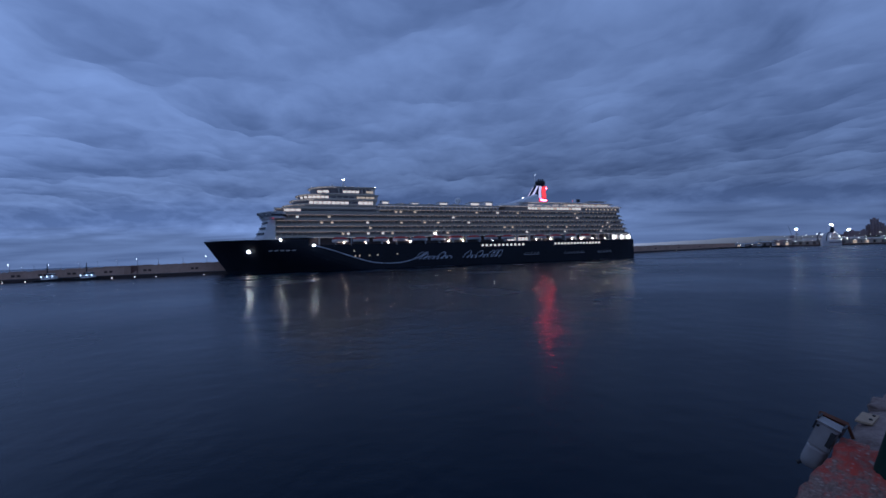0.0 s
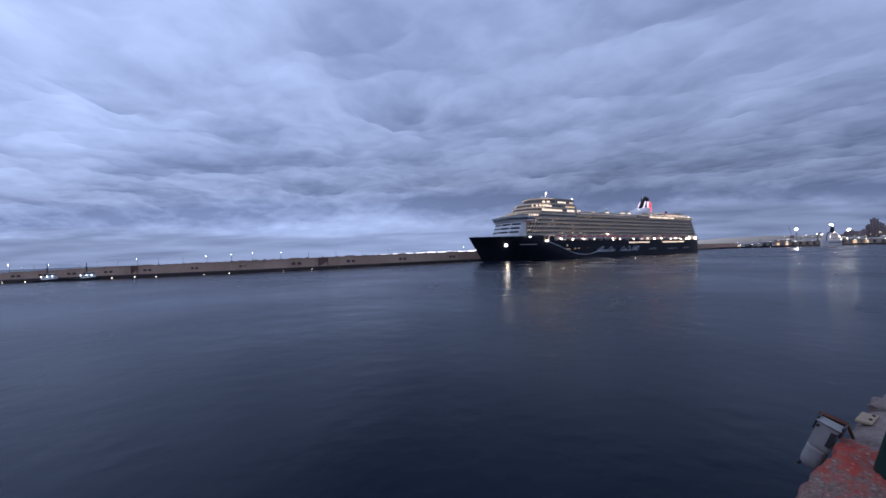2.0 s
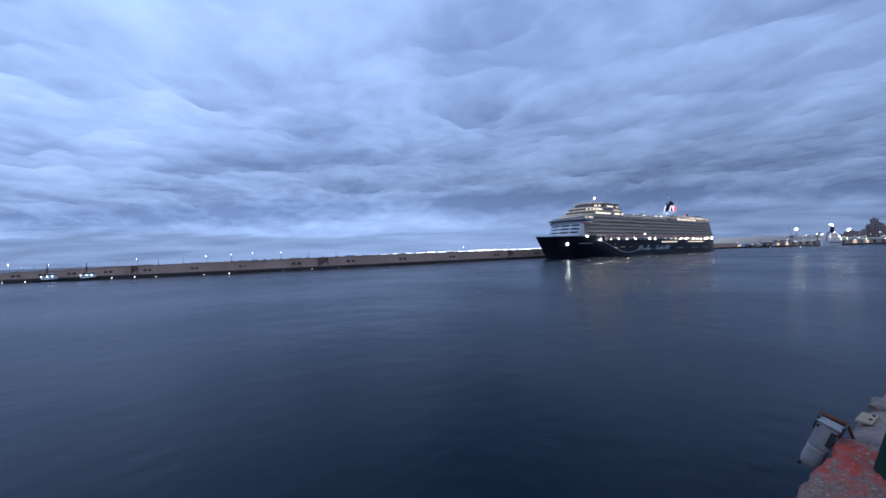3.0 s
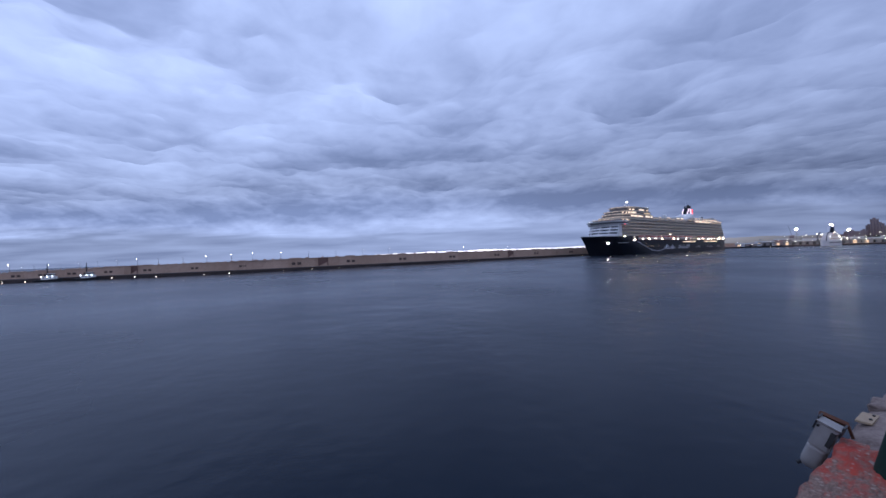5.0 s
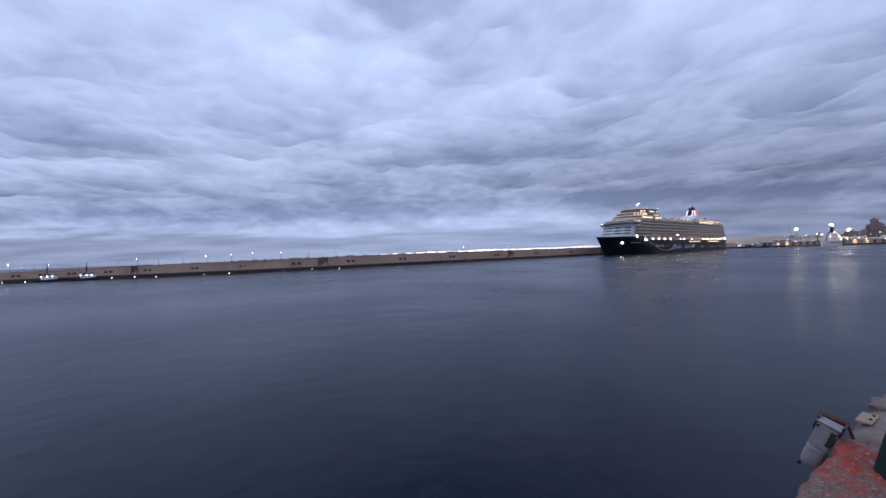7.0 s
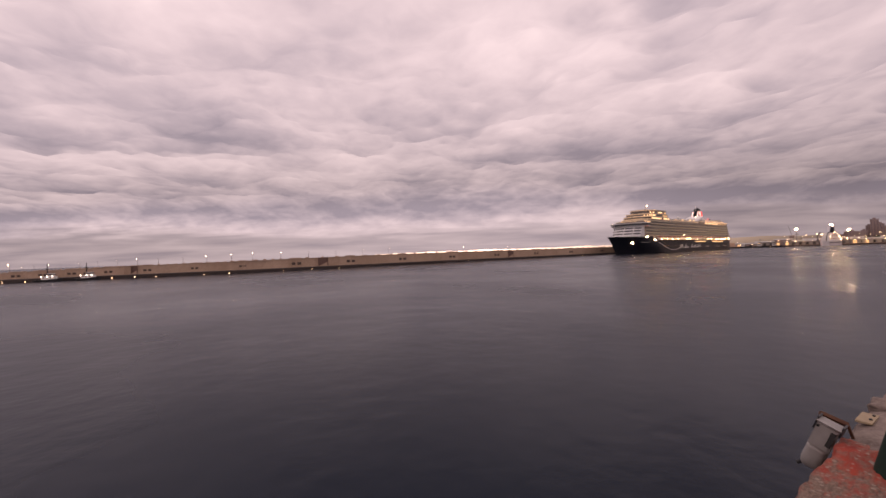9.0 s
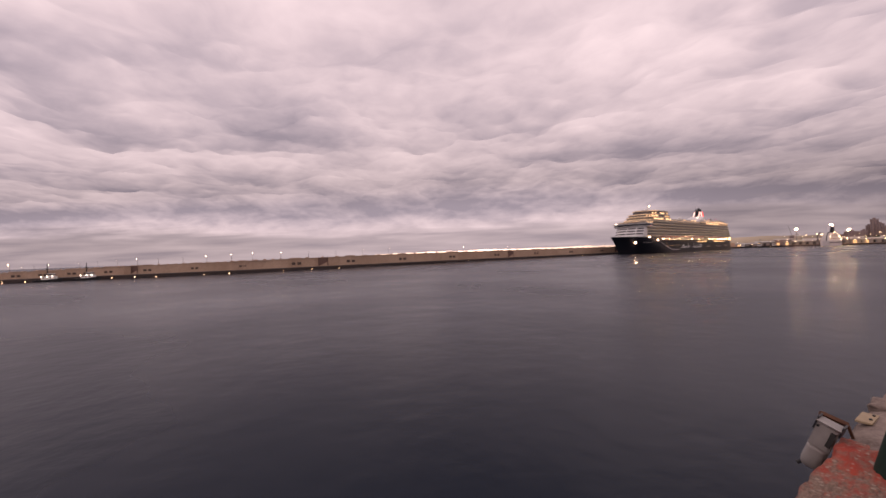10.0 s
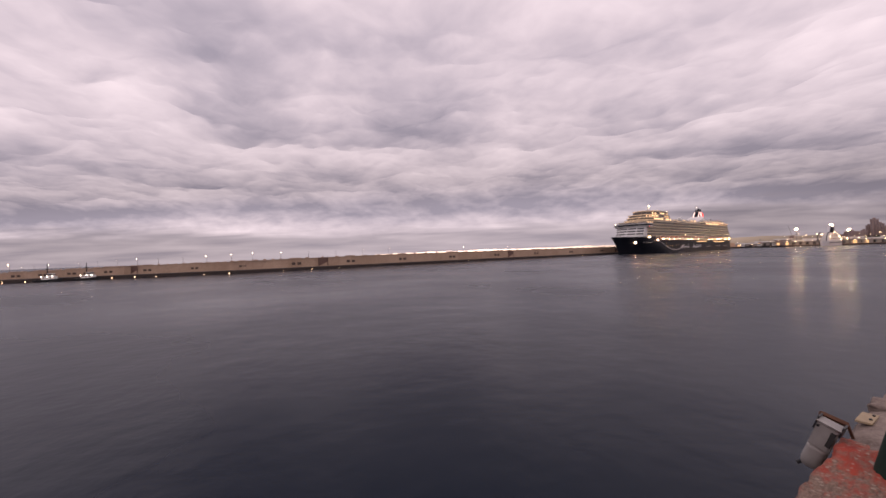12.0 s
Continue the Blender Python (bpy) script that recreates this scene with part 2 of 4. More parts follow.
# ---- sky and water ----
def cloud_deck():
    """A deck of cloud with hanging folds, whose edges come down to the distance ahead and behind."""
    bm = B()
    xs = list(range(-11000, -7800, 800)) + list(range(-7600, 4801, 34)) + list(range(5000, 8001, 800))
    rows = [(3050, 84), (3050, 150), (3048, 230), (3040, 320), (3010, 400), (2950, 450), (2880, 480), (2800, 492)]
    rows += [(y, DECK) for y in range(2750, 1500, -40)] + [(y, DECK) for y in range(1470, 480, -30)]
    rows += [(400, DECK), (-400, DECK), (-1600, DECK), (-3000, DECK), (-4200, DECK), (-4500, 480), (-4750, 400), (-4800, -2)]
    rings = []
    for y, z in rows:
        ring = []
        for x in xs:
            h = 0.0
            if y > 450 and z > 400:
                p = Vector((x, y, 0)) / 400
                h = 42 * noise.fractal(p, 1.0, 2.1, 3) + 24 * abs(noise.noise(p * 2.3)) + 13 * noise.noise(p * 5.9)
                h *= min((z - 400) / 80, 1.0)
            ring.append((x, y, z - h))
        rings.append(ring)
    loft(bm, rings, closed=False, caps=False)
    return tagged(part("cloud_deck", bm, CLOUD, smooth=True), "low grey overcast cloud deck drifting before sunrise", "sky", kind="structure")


def cloud_bank():
    """The far bank under the deck, with the clear strip of dawn sky below it."""
    foot = [(-3900, -2), (-1000, -2), (-800, 10), (-620, 19), (-300, 25), (300, 28), (900, 28), (1300, 32), (1900, 42), (2300, 58), (2700, 62), (3200, 52), (3600, 26), (3900, 20)]
    bm = B()
    rows = [[], [], [], []]
    for (x0, z0), (x1, z1) in zip(foot, foot[1:]):
        steps = max(int((x1 - x0) / 40), 1)
        for i in range(steps):
            x, z = x0 + (x1 - x0) * i / steps, z0 + (z1 - z0) * i / steps
            if z > 0:
                z += 0.22 * z * noise.noise((x * 0.004, 2, 0)) + 4 * noise.noise((x * 0.014, 5, 0))
            for row, h in zip(rows, (z, 150, 330, 480)):
                row.append((x, 2990, h))
    loft(bm, rows, closed=False, caps=False)
    return tagged(part("cloud_bank", bm, BANK, smooth=True), "hazy grey cloud bank over a pale strip of dawn sky", "sky", kind="structure")


def water_sheet():
    bm = B()
    ring = [(4800 * math.cos(a * math.pi / 24), 4800 * math.sin(a * math.pi / 24), 0.0) for a in range(48)]
    bm.faces.new([bm.verts.new(p) for p in ring])
    return tagged(part("water", bm, WATER), "calm dark harbour water with soft ripples", "water", kind="structure")


clouds = cloud_deck()
cloud_bank()
sea = water_sheet()

# ---- the breakwater ----
WALL_LINE = [(-430.0, 131.0), (-330.0, 163.0), (-240.0, 192.0), (-186.0, 209.3), (-128.0, 228.0), (-66.0, 270.0), (0.0, 314.6), (173.0, 431.8), (304.8, 521.0), (475.0, 636.2), (560.0, 693.7)]
WALL_TOP = [4.6, 4.6, 5.4, 6.9, 7.55, 8.5, 9.1, 9.2, 9.2, 9.0, 9.0]


def on_wall(x):
    """The point of the wall's foot line at x, its direction, and the wall's height there."""
    for (a, b), (c, d), z0, z1 in zip(WALL_LINE, WALL_LINE[1:], WALL_TOP, WALL_TOP[1:]):
        if a <= x <= c:
            s = (x - a) / (c - a)
            return Vector((x, b + s * (d - b), 0)), Vector((c - a, d - b, 0)).normalized(), z0 + s * (z1 - z0)


def wall_pose(x, out=0.0, z=0.0):
    """A pose at the wall: local x along it, local y away from the harbour; out: metres towards the harbour."""
    p, d, h = on_wall(x)
    away = Vector((-d.y, d.x, 0))
    m = Matrix.Translation(p - away * out + Vector((0, 0, z)))
    return m @ Matrix.Rotation(math.atan2(d.y, d.x), 4, "Z")


def breakwater():
    root = thing("breakwater", "long tan concrete breakwater wall above a dark stone quay apron", "breakwater", kind="structure")
    apron, wall, cap = B(), B(), B()
    rows_a, rows_w, rows_c = [], [], []
    for i, (x, y) in enumerate(WALL_LINE):
        d = on_wall(min(max(x, -429.9), 559.9))[1]
        away = Vector((-d.y, d.x, 0))
        p, h = Vector((x, y, 0)), WALL_TOP[i]

        def at(o, z):
            return p + away * o + Vector((0, 0, z))
        rows_a.append([at(0, -4), at(0, 1.7), at(0.25, 1.9), at(5.5, 1.95), at(40, 1.95), at(40, -4)])
        rows_w.append([at(5.38, 1.9), at(5.78, h - 0.5), at(8, h - 0.5), at(8, 1.9)])
        rows_c.append([at(5.4, h - 0.5), at(5.4, h), at(8.2, h), at(8.2, h - 0.5)])
    part("apron", loft(apron, rows_a), WETSTONE, root, "dark weed-stained quay apron")
    part("wall", loft(wall, rows_w), CONCRETE, root)
    part("coping", loft(cap, rows_c), CONCRETE, root)
    # cast panels on the wall's face, with open joints between them
    step = 9.0
    x = -425.0
    while x < 550:
        d0 = on_wall(x)[1]
        x1 = min(x + step * d0.x, 555)
        a, b = x + 0.07, x1 - 0.07
        bm = B()
        ring = []
        for q in (a, b):
            pt, d, h = on_wall(q)
            away = Vector((-d0.y, d0.x, 0))
            ring.append([pt + away * 5.2 + Vector((0, 0, 1.96)), pt + away * 5.6 + Vector((0, 0, h - 0.52)), pt + away * 5.79 + Vector((0, 0, h - 0.52)), pt + away * 5.39 + Vector((0, 0, 1.96))])
        part("wall_panel", loft(bm, ring), PANEL, root)
        x = x1
    # raised blocks on the coping; under them dark plates, coloured as the shade of openings
    blocks, dark, frame_ = B(), B(), B()
    box(blocks, -3.6, 3.6, -0.25, 1.6, -0.3, 0.55)
    for s in (-1, 1):
        box(dark, s * 1.9 - 1.25, s * 1.9 + 1.25, -0.05, 0.1, -1.0, 1.0)
        box(frame_, s * 1.9 - 1.55, s * 1.9 + 1.55, -0.02, 0.08, 1.003, 1.3)
    first = None
    for x in (-231, -220, -208, -192, -174, -151, -125, -98, -66, -30, 11, 55, 101, 149, 199, 252, 308, 366, 428):
        h = on_wall(x)[2]
        if first is None:
            first = (part("coping_block", blocks, CONCRETE, root), part("opening", dark, OPENING_SHADE, root, "pair of dark plates coloured as shaded openings"), part("lintel", frame_, CONCRETE, root))
            obs = first
        else:
            obs = []
            for o in first:
                c = o.copy()
                scene.collection.objects.link(c)
                obs.append(c)
        wide = Matrix.Diagonal((0.62 if x < -120 else 1.0, 1, 0.6 if x < -120 else 0.9, 1))
        obs[0].matrix_basis = wall_pose(x, -5.6, h) @ wide
        obs[1].matrix_basis = wall_pose(x, -5.3, 1.1 + 0.42 * h) @ wide
        obs[2].matrix_basis = wall_pose(x, -5.3, 1.1 + 0.42 * h) @ wide
    # low studs along the coping
    stud = B()
    box(stud, -0.7, 0.7, 0.2, 1.5, 0, 0.55)
    me = None
    for i in range(94):
        x = -236 + i * (4.2 if i < 30 else 9.0) - (0 if i < 30 else 144)
        if me is None:
            ob = part("coping_stud", stud, CONCRETE, root)
            me = ob.data
        else:
            ob = new("coping_stud", me)
            ob.parent = root
        ob.matrix_basis = wall_pose(x, -5.6, on_wall(x)[2]) @ Matrix.Diagonal((0.5 if x < -120 else 1, 1, 0.5 if x < -120 else 1, 1))
    # stair bays
    for x in (-180, -83, 70, 225):
        h = on_wall(x)[2]
        bm = B()
        box(bm, -3.4, -3.0, -0.6, 0.2, 0, h - 1.9)
        box(bm, 3.0, 3.4, -0.6, 0.2, 0, h - 1.9)
        box(bm, -3.0, 3.0, 0.04, 0.2, 0, h - 2.1)
        o = part("stair_bay", bm, BAYWALL, root, "reddish brown recessed stair bay")
        narrow = Matrix.Diagonal((0.45 if x < -120 else 1.0, 1, 1, 1))
        o.matrix_basis = wall_pose(x, -5.15, 1.95) @ narrow
        st = B()
        for i in range(14):
            box(st, -3.0 + i * 0.42, -3.0 + i * 0.42 + 0.40, -0.6, 0.03, 0, 0.3 + i * (h - 2.6) / 30)
        o = part("stair", st, CONCRETE, root)
        o.matrix_basis = wall_pose(x, -5.15, 1.95) @ narrow
    return root


breakwater()


def street_lamp():
    root = thing("street_lamp", "slim grey lamp post with a glowing head on the breakwater", "street lamp", "lamps along the breakwater")
    part("post", rod(B(), (0, 0, 0), (0, 0, 5.6), 0.14, 0.08), STEEL, root)
    part("foot", box(B(), -0.45, 0.45, -0.45, 0.45, 0, 0.75), CONCRETE, root, "concrete foot")
    part("arm", rod(B(), (0, 0, 5.5), (0, -1.5, 5.75), 0.06, 0.05), STEEL, root)
    head = part("lamp_head", box(B(), -0.32, 0.32, -2.0, -1.2, 5.7, 5.86), STEEL, root)
    part("lens", ball(B(), (0, -1.6, 5.66), 0.19, 6, 8, 0.7), LAMP_LENS, head, "glowing lens")
    return root


LAMP_LENS = glow("street_lamp_lens", (1.0, 0.82, 0.54), 36.0)
lamp0 = street_lamp()
for i, x in enumerate((-234, -229, -224, -218, -213, -205, -197, -188, -179, -169, -157, -145, -132, -120, -106, -91, -75, -58, -40, 22, 67, 115, 160, 205, 250, 300, 350, 400, 450)):
    m = wall_pose(x, -6.4, on_wall(x)[2]) @ Matrix.Scale(0.70 + 0.45 * min((x + 234) / 128, 1.0) if x < -100 else 1.05, 4)
    if i == 0:
        lamp0.matrix_basis = m
    else:
        copy_thing(lamp0, m)



# warm glowing balls added low at the water for the bright spots there
def quay_light():
    root = thing("quay_light", "small warm glowing ball added low on the dark quay apron", "lamp", "lamps along the quay apron")
    part("bracket", box(B(), -0.08, 0.08, -0.2, 0.3, 0.42, 0.54), STEEL, root)
    part("lens", ball(B(), (0, -0.32, 0.36), 0.17, 6, 8), GLOW_QUAY, root, "glowing warm ball")
    return root


GLOW_QUAY = glow("quay_glow_ball", (1.0, 0.70, 0.36), 14.0)
apron_glow = quay_light()
for i, x in enumerate((-233, -224, -212, -197, -188, -178, -168, -145, -132, -106, -91, -75, -58, -40, 22, 67, 115, 160, 205, 350, 400, 450)):
    m = wall_pose(x)
    if i == 0:
        apron_glow.matrix_basis = m
    else:
        copy_thing(apron_glow, m)


# ---- the cruise ship: local x to the bow, y to port, z up from the waterline ----
def half_beam(x, z):
    """Half the hull's breadth at x and height z."""
    s = min(max(z / 18.5, -0.3), 1.0)
    stem, start = 133.5 + 12.8 * s, 52 + 42 * max(s, 0)
    if x <= start:
        b = 18.0
    else:
        u = min((x - start) / (stem - start), 1.0)
        b = 18.0 * max(1 - u ** (1.7 + 0.9 * max(s, 0)), 0.0)
    if x < -120:
        b *= 1 - 0.16 * ((-120 - x) / 26.0) ** 2
    return b


def rise(bm):
    """The decks climb slightly towards the bow."""
    for v in bm.verts:
        if v.co.z > 0:
            v.co.z *= 1 + 0.0004 * v.co.x
    return bm


def ship_part(name, bm, material, parent, label="", smooth=False):
    return part(name, rise(bm), material, parent, label, smooth)


def hull_solid(z_levels, x_from, x_to, stations):
    """The closed body of the hull between two stations."""
    bm = B()
    rings = []
    for i in range(stations + 1):
        u = i / stations
        ring = []
        for side in (1, -1):
            for z in (z_levels if side == 1 else reversed(z_levels)):
                s = min(max(z / 18.5, -0.3), 1.0)
                stem = 133.5 + 12.8 * s - 0.02
                x = x_from + (min(x_to, stem) - x_from) * u
                ring.append((x, side * max(half_beam(x, z), 0.12), z))
        rings.append(ring)
    return loft(bm, rings)


def rounded_plan(x0, x1, b, nose, n=10):
    """A deck plan: square aft, rounded at the front over 'nose' metres."""
    pts = [(x0, -b), (x0, b)]
    for i in range(n + 1):
        a = math.pi / 2 * i / n
        pts.append((x1 - nose + nose * math.sin(a), b * math.cos(a) if i < n else 0.0))
    for i in range(n - 1, -1, -1):
        a = math.pi / 2 * i / n
        pts.append((x1 - nose + nose * math.sin(a), -b * math.cos(a)))
    return pts


def lamp_ball(ship, x, y, z, r, material=None, label="glowing floodlight"):
    return ship_part("floodlight", ball(B(), (x, y, z), r * 0.52, 6, 8), material or LAMP_COOL, ship, label, True)


def cruise_ship():
    ship = thing("cruise_ship", "long navy-hulled cruise ship with lit balconies and a red funnel emblem", "cruise ship")
    hull = ship_part("hull", hull_solid([-4, 0, 2.5, 5, 8, 11, 14.2], -146, 200, 44), HULL, ship, "glossy navy black hull")
    ship_part("forecastle", hull_solid([14.2, 16.5, 18.5], 86, 200, 22), HULL, ship, "raised black forecastle")
    # bulwark rail round the bow
    for side in (1, -1):
        rail = B()
        prev = None
        for i in range(24):
            x = 90 + 54.5 * i / 23
            p = (x, side * max(half_beam(x, 18.4) - 0.25, 0.1), 19.3)
            if prev:
                rod(rail, prev, p, 0.09, sides=4)
            if i % 2:
                rod(rail, (p[0], p[1], 18.4), p, 0.06, sides=4)
            prev = p
        ship_part("bow_rail", rail, GREYPAINT, ship)
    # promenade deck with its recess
    ship_part("promenade_wall", box(B(), -140, 86, -14.6, 14.6, 14.2, 19.6), PROMENADE_SHADE, ship, "promenade wall behind the lifeboats, coloured dark for recess shade")
    ship_part("promenade_roof", prism(B(), [(-141, -17.6), (-141, 17.6), (100, 18.2), (112, 15), (112, -15), (100, -18.2)], 19.3, 19.7), GREYPAINT, ship)
    ship_part("sheer_rail", box(B(), -143, 86, 17.3, 17.9, 14.2, 15.0), HULL, ship)
    for i in range(24):
        x = 80 - i * 9.2
        ship_part("davit", box(B(), x - 0.35, x + 0.35, 14.6, 17.9, 14.4, 19.3), GREYPAINT, ship)
    # lifeboats
    for i in range(15):
        x = 68 - i * 12.2
        if -46 > x > -60:
            continue
        bm = B()
        rings = []
        for j in range(9):
            u = j / 8 * 2 - 1
            w = 1.9 * max(1 - abs(u) ** 3, 0.12)
            rings.append([(x + u * 4.9, 16.9 + w, 18.0), (x + u * 4.9, 16.9 + w * 0.75, 16.9), (x + u * 4.9, 16.9, 16.4), (x + u * 4.9, 16.9 - w * 0.75, 16.9), (x + u * 4.9, 16.9 - w, 18.0)])
        boat = ship_part("lifeboat", loft(bm, rings), WHITE, ship, "white lifeboat with an orange canopy")
        bm = B()
        rings = []
        for j in range(9):
            u = j / 8 * 2 - 1
            w = 1.85 * max(1 - abs(u) ** 3, 0.12)
            t = 1.7 * max(1 - abs(u) ** 4, 0.1)
            rings.append([(x + u * 4.7, 16.9 + w, 18.0), (x + u * 4.7, 16.9 + w * 0.8, 18.0 + t * 0.75), (x + u * 4.7, 16.9, 18.0 + t), (x + u * 4.7, 16.9 - w * 0.8, 18.0 + t * 0.75), (x + u * 4.7, 16.9 - w, 18.0)])
        ship_part("canopy", loft(bm, rings), ORANGE, boat, "orange canopy")
    # five decks of balconies
    x_aft, x_fore, step = -133.0, 104.0, 3.3
    rng = random.Random(5)
    for d in range(5):
        z = 19.7 + d * step
        xa = x_aft - 6 + d * 1.6
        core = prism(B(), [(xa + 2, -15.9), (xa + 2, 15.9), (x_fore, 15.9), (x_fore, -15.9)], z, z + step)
        deck = ship_part("cabin_deck", core, CABIN, ship, "row of cabin fronts coloured dark for balcony shade")
        slab = prism(B(), [(xa, -17.9), (xa, 17.9), (x_fore + 0.5, 17.9), (x_fore + 0.5, -17.9)], z + step - 0.42, z + step + 0.004 * d)
        ship_part("deck_edge", slab, CREAM, deck, "pale deck edge")
        guard = B()
        for side in (1, -1):
            box(guard, xa + 0.3, x_fore, side * 17.75 - 0.05, side * 17.75 + 0.05, z + 0.05, z + 1.05)
        box(guard, xa + 0.2, xa + 0.3, -17.7, 17.7, z + 0.05, z + 1.05)
        ship_part("balustrade", guard, RAILGLASS, deck, "tinted glass balustrade")
        ship_part("light_strip", rod(B(), (xa + 1, 16.3, z + step - 0.5), (x_fore - 1, 16.3, z + step - 0.5), 0.05, sides=5), STRIP_DIM, deck, "faint balcony lighting")
        screens = B()
        n = int((x_fore - xa) / 3.0)
        for i in range(1, n):
            x = xa + i * 3.0
            for side in (1, -1):
                box(screens, x - 0.06, x + 0.06, side * 16.8 - 0.9, side * 16.8 + 0.9, z + 0.02, z + step - 0.45)
        tagged(ship_part("balcony_screen", screens, GREYPAINT, deck, "grey balcony partitions"), kind="stuff")
        for i in range(1, n - 1):
            r = rng.random()
            if r < 0.10:
                x = xa + i * 3.0 + 0.5
                ship_part("cabin_window", box(B(), x, x + 1.5, 15.92, 16.0, z + 0.7, z + 2.3), LIT_WINDOW if r < 0.03 else LIT_DIM, deck, "lit cabin window")
    # white slanted front with window bands, and the bridge
    front = B()
    lo = [(103.9, -17.5), (103.9, 17.5), (111, 16.5), (117, 10), (119, 0), (117, -10), (111, -16.5)]
    hi = [(103.9, -17.5), (103.9, 17.5), (107, 16.8), (111, 10), (112.5, 0), (111, -10), (107, -16.8)]
    prism(front, lo, 18.5, 30.2, hi)
    f = ship_part("front_house", front, WHITE, ship, "white sloping front of the deckhouse")
    for j in range(3):
        z = 21.2 + j * 3.0
        s = (z + 0.7 - 18.5) / 11.7
        edge = [Vector(a).lerp(Vector(b), s) for a, b in zip(lo, hi)]
        for k in range(2, 6):
            a, b = edge[k], edge[k + 1] if k < 6 else edge[0]
            d = (b - a)
            p0, p1 = a + d * 0.07, a + d * 0.93
            nrm = Vector((d.y, -d.x)).normalized() * -1
            if nrm.x < 0:
                nrm = -nrm
            bm = B()
            prism(bm, [tuple(p0 - nrm * 0.5), tuple(p1 - nrm * 0.5), tuple(p1 + nrm * 0.30), tuple(p0 + nrm * 0.30)], z, z + 1.3)
            ship_part("front_window", bm, DARKGLASS, f)
    bridge_plan = [(99, -21.5), (104, -21.5), (112.5, -12), (114.5, 0), (112.5, 12), (104, 21.5), (99, 21.5), (98, 16), (98, -16)]
    br = ship_part("bridge", prism(B(), bridge_plan, 30.2, 33.2, [(x + (1.2 if x > 103 else 0), y) for x, y in bridge_plan]), WHITE, ship, "white bridge with wings")
    win_plan = [(x + (0.9 if x > 103 else -0.02), y * 1.004) for x, y in bridge_plan]
    ship_part("bridge_window", prism(B(), win_plan, 31.1, 32.5), DARKGLASS, br, "dark wraparound bridge windows")
    ship_part("bridge_roof", prism(B(), [(x + (2.2 if x > 103 else 0), y * 1.02) for x, y in bridge_plan], 33.2, 33.7), WHITE, br)
    # stepped terraces over the bridge
    tiers = ((33.7, 36.4, 44, 106, 16.8, 13), (36.4, 38.4, 45, 101.5, 16.6, 14), (38.4, 41.6, 46, 97, 16.2, 15), (41.6, 44.8, 45, 93.5, 15.6, 16), (44.8, 49.6, 46.5, 86, 14.4, 17))
    for i, (z0, z1, xa, xf, b, nose) in enumerate(tiers):
        t = ship_part("terrace", prism(B(), rounded_plan(xa, xf, b, nose), z0, z1 - 0.35), CREAM, ship, "stepped cream deck above the bridge")
        ship_part("deck_edge", prism(B(), rounded_plan(xa - 0.8, xf + 1.2, b + 0.7, nose), z1 - 0.35, z1), CREAM, t)
        ship_part("window_band", prism(B(), rounded_plan(xa + 2, xf + 0.06, b + 0.06, nose), z0 + 0.9, z1 - 1.0), BANDGLASS, t, "brown tinted glass band")
        for q in range(9):
            x = xa + 3 + q * (xf - nose - xa - 4) / 8
            ship_part("rib", box(B(), x - 0.22, x + 0.22, b + 0.03, b + 0.14, z0 + 0.25, z1 - 0.37), CREAM, t)
    # the pieces of glass that are lit
    for xa, xf, z0, z1, b, dim in ((62.5, 85.4, 38.9, 40.4, 16.34, False), (48, 57, 38.9, 40.6, 16.34, False), (74, 91, 42.4, 43.7, 15.75, False), (47, 58, 42.5, 43.6, 15.75, True), (74, 81, 46.0, 47.3, 14.55, False), (56, 66, 46.0, 47.3, 14.55, False), (47.5, 52, 46.0, 47.3, 14.55, True), (90, 99.5, 34.5, 35.7, 16.95, False)):
        n = max(int((xf - xa) / 2.4), 1)
        for i in range(n):
            x = xa + (xf - xa) * i / n
            y0 = b
            lim = x + 1.0
            for (tz0, tz1, txa, txf, tb, nose) in tiers:
                if tz0 <= z0 < tz1 and lim > txf - nose:
                    s = min((lim - (txf - nose)) / nose, 0.98)
                    y0 = tb * math.sqrt(1 - s * s) + 0.5
            ship_part("lit_window", box(B(), x, x + (xf - xa) / n - 0.35, y0 - 0.3, y0, z0, z1), LIT_DIM if dim else LIT_WINDOW, ship, "window lit from inside")
    # glowing strips under the terrace edges
    for z, xf, b, nose in ((36.0, 105.6, 17.0, 13), (38.0, 101.2, 16.8, 14), (41.2, 96.7, 16.4, 15), (44.4, 93.2, 15.8, 16), (49.2, 85.6, 14.6, 17)):
        bm = B()
        plan = [p for p in rounded_plan(48, xf + 0.9, b + 0.35, nose) if p[1] >= -b * 0.9][1:]
        for a, c in zip(plan, plan[1:]):
            rod(bm, (*a, z), (*c, z), 0.11, sides=5)
        ship_part("light_strip", bm, STRIP, ship, "warm strip of deck lighting")
    # roof gear over the bridge
    ship_part("mast", rod(rod(B(), (66, 0, 49.6), (64.8, 0, 57), 0.7, 0.35), (65.2, -3, 54), (65.2, 3, 54), 0.15), WHITE, ship, "white radar mast")
    ship_part("radome", ball(B(), (72, 3, 51.2), 1.7), WHITE, ship, "white radome", True)
    ship_part("radome", ball(B(), (57, -3, 51.0), 1.5), WHITE, ship, "white radome", True)
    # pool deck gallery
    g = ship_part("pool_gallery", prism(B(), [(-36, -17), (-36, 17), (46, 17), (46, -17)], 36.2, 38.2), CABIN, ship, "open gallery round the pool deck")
    ship_part("deck_edge", prism(B(), [(-36.5, -17.6), (-36.5, 17.6), (46, 17.6), (46, -17.6)], 38.2, 38.5), WHITE, g)
    screen = B()
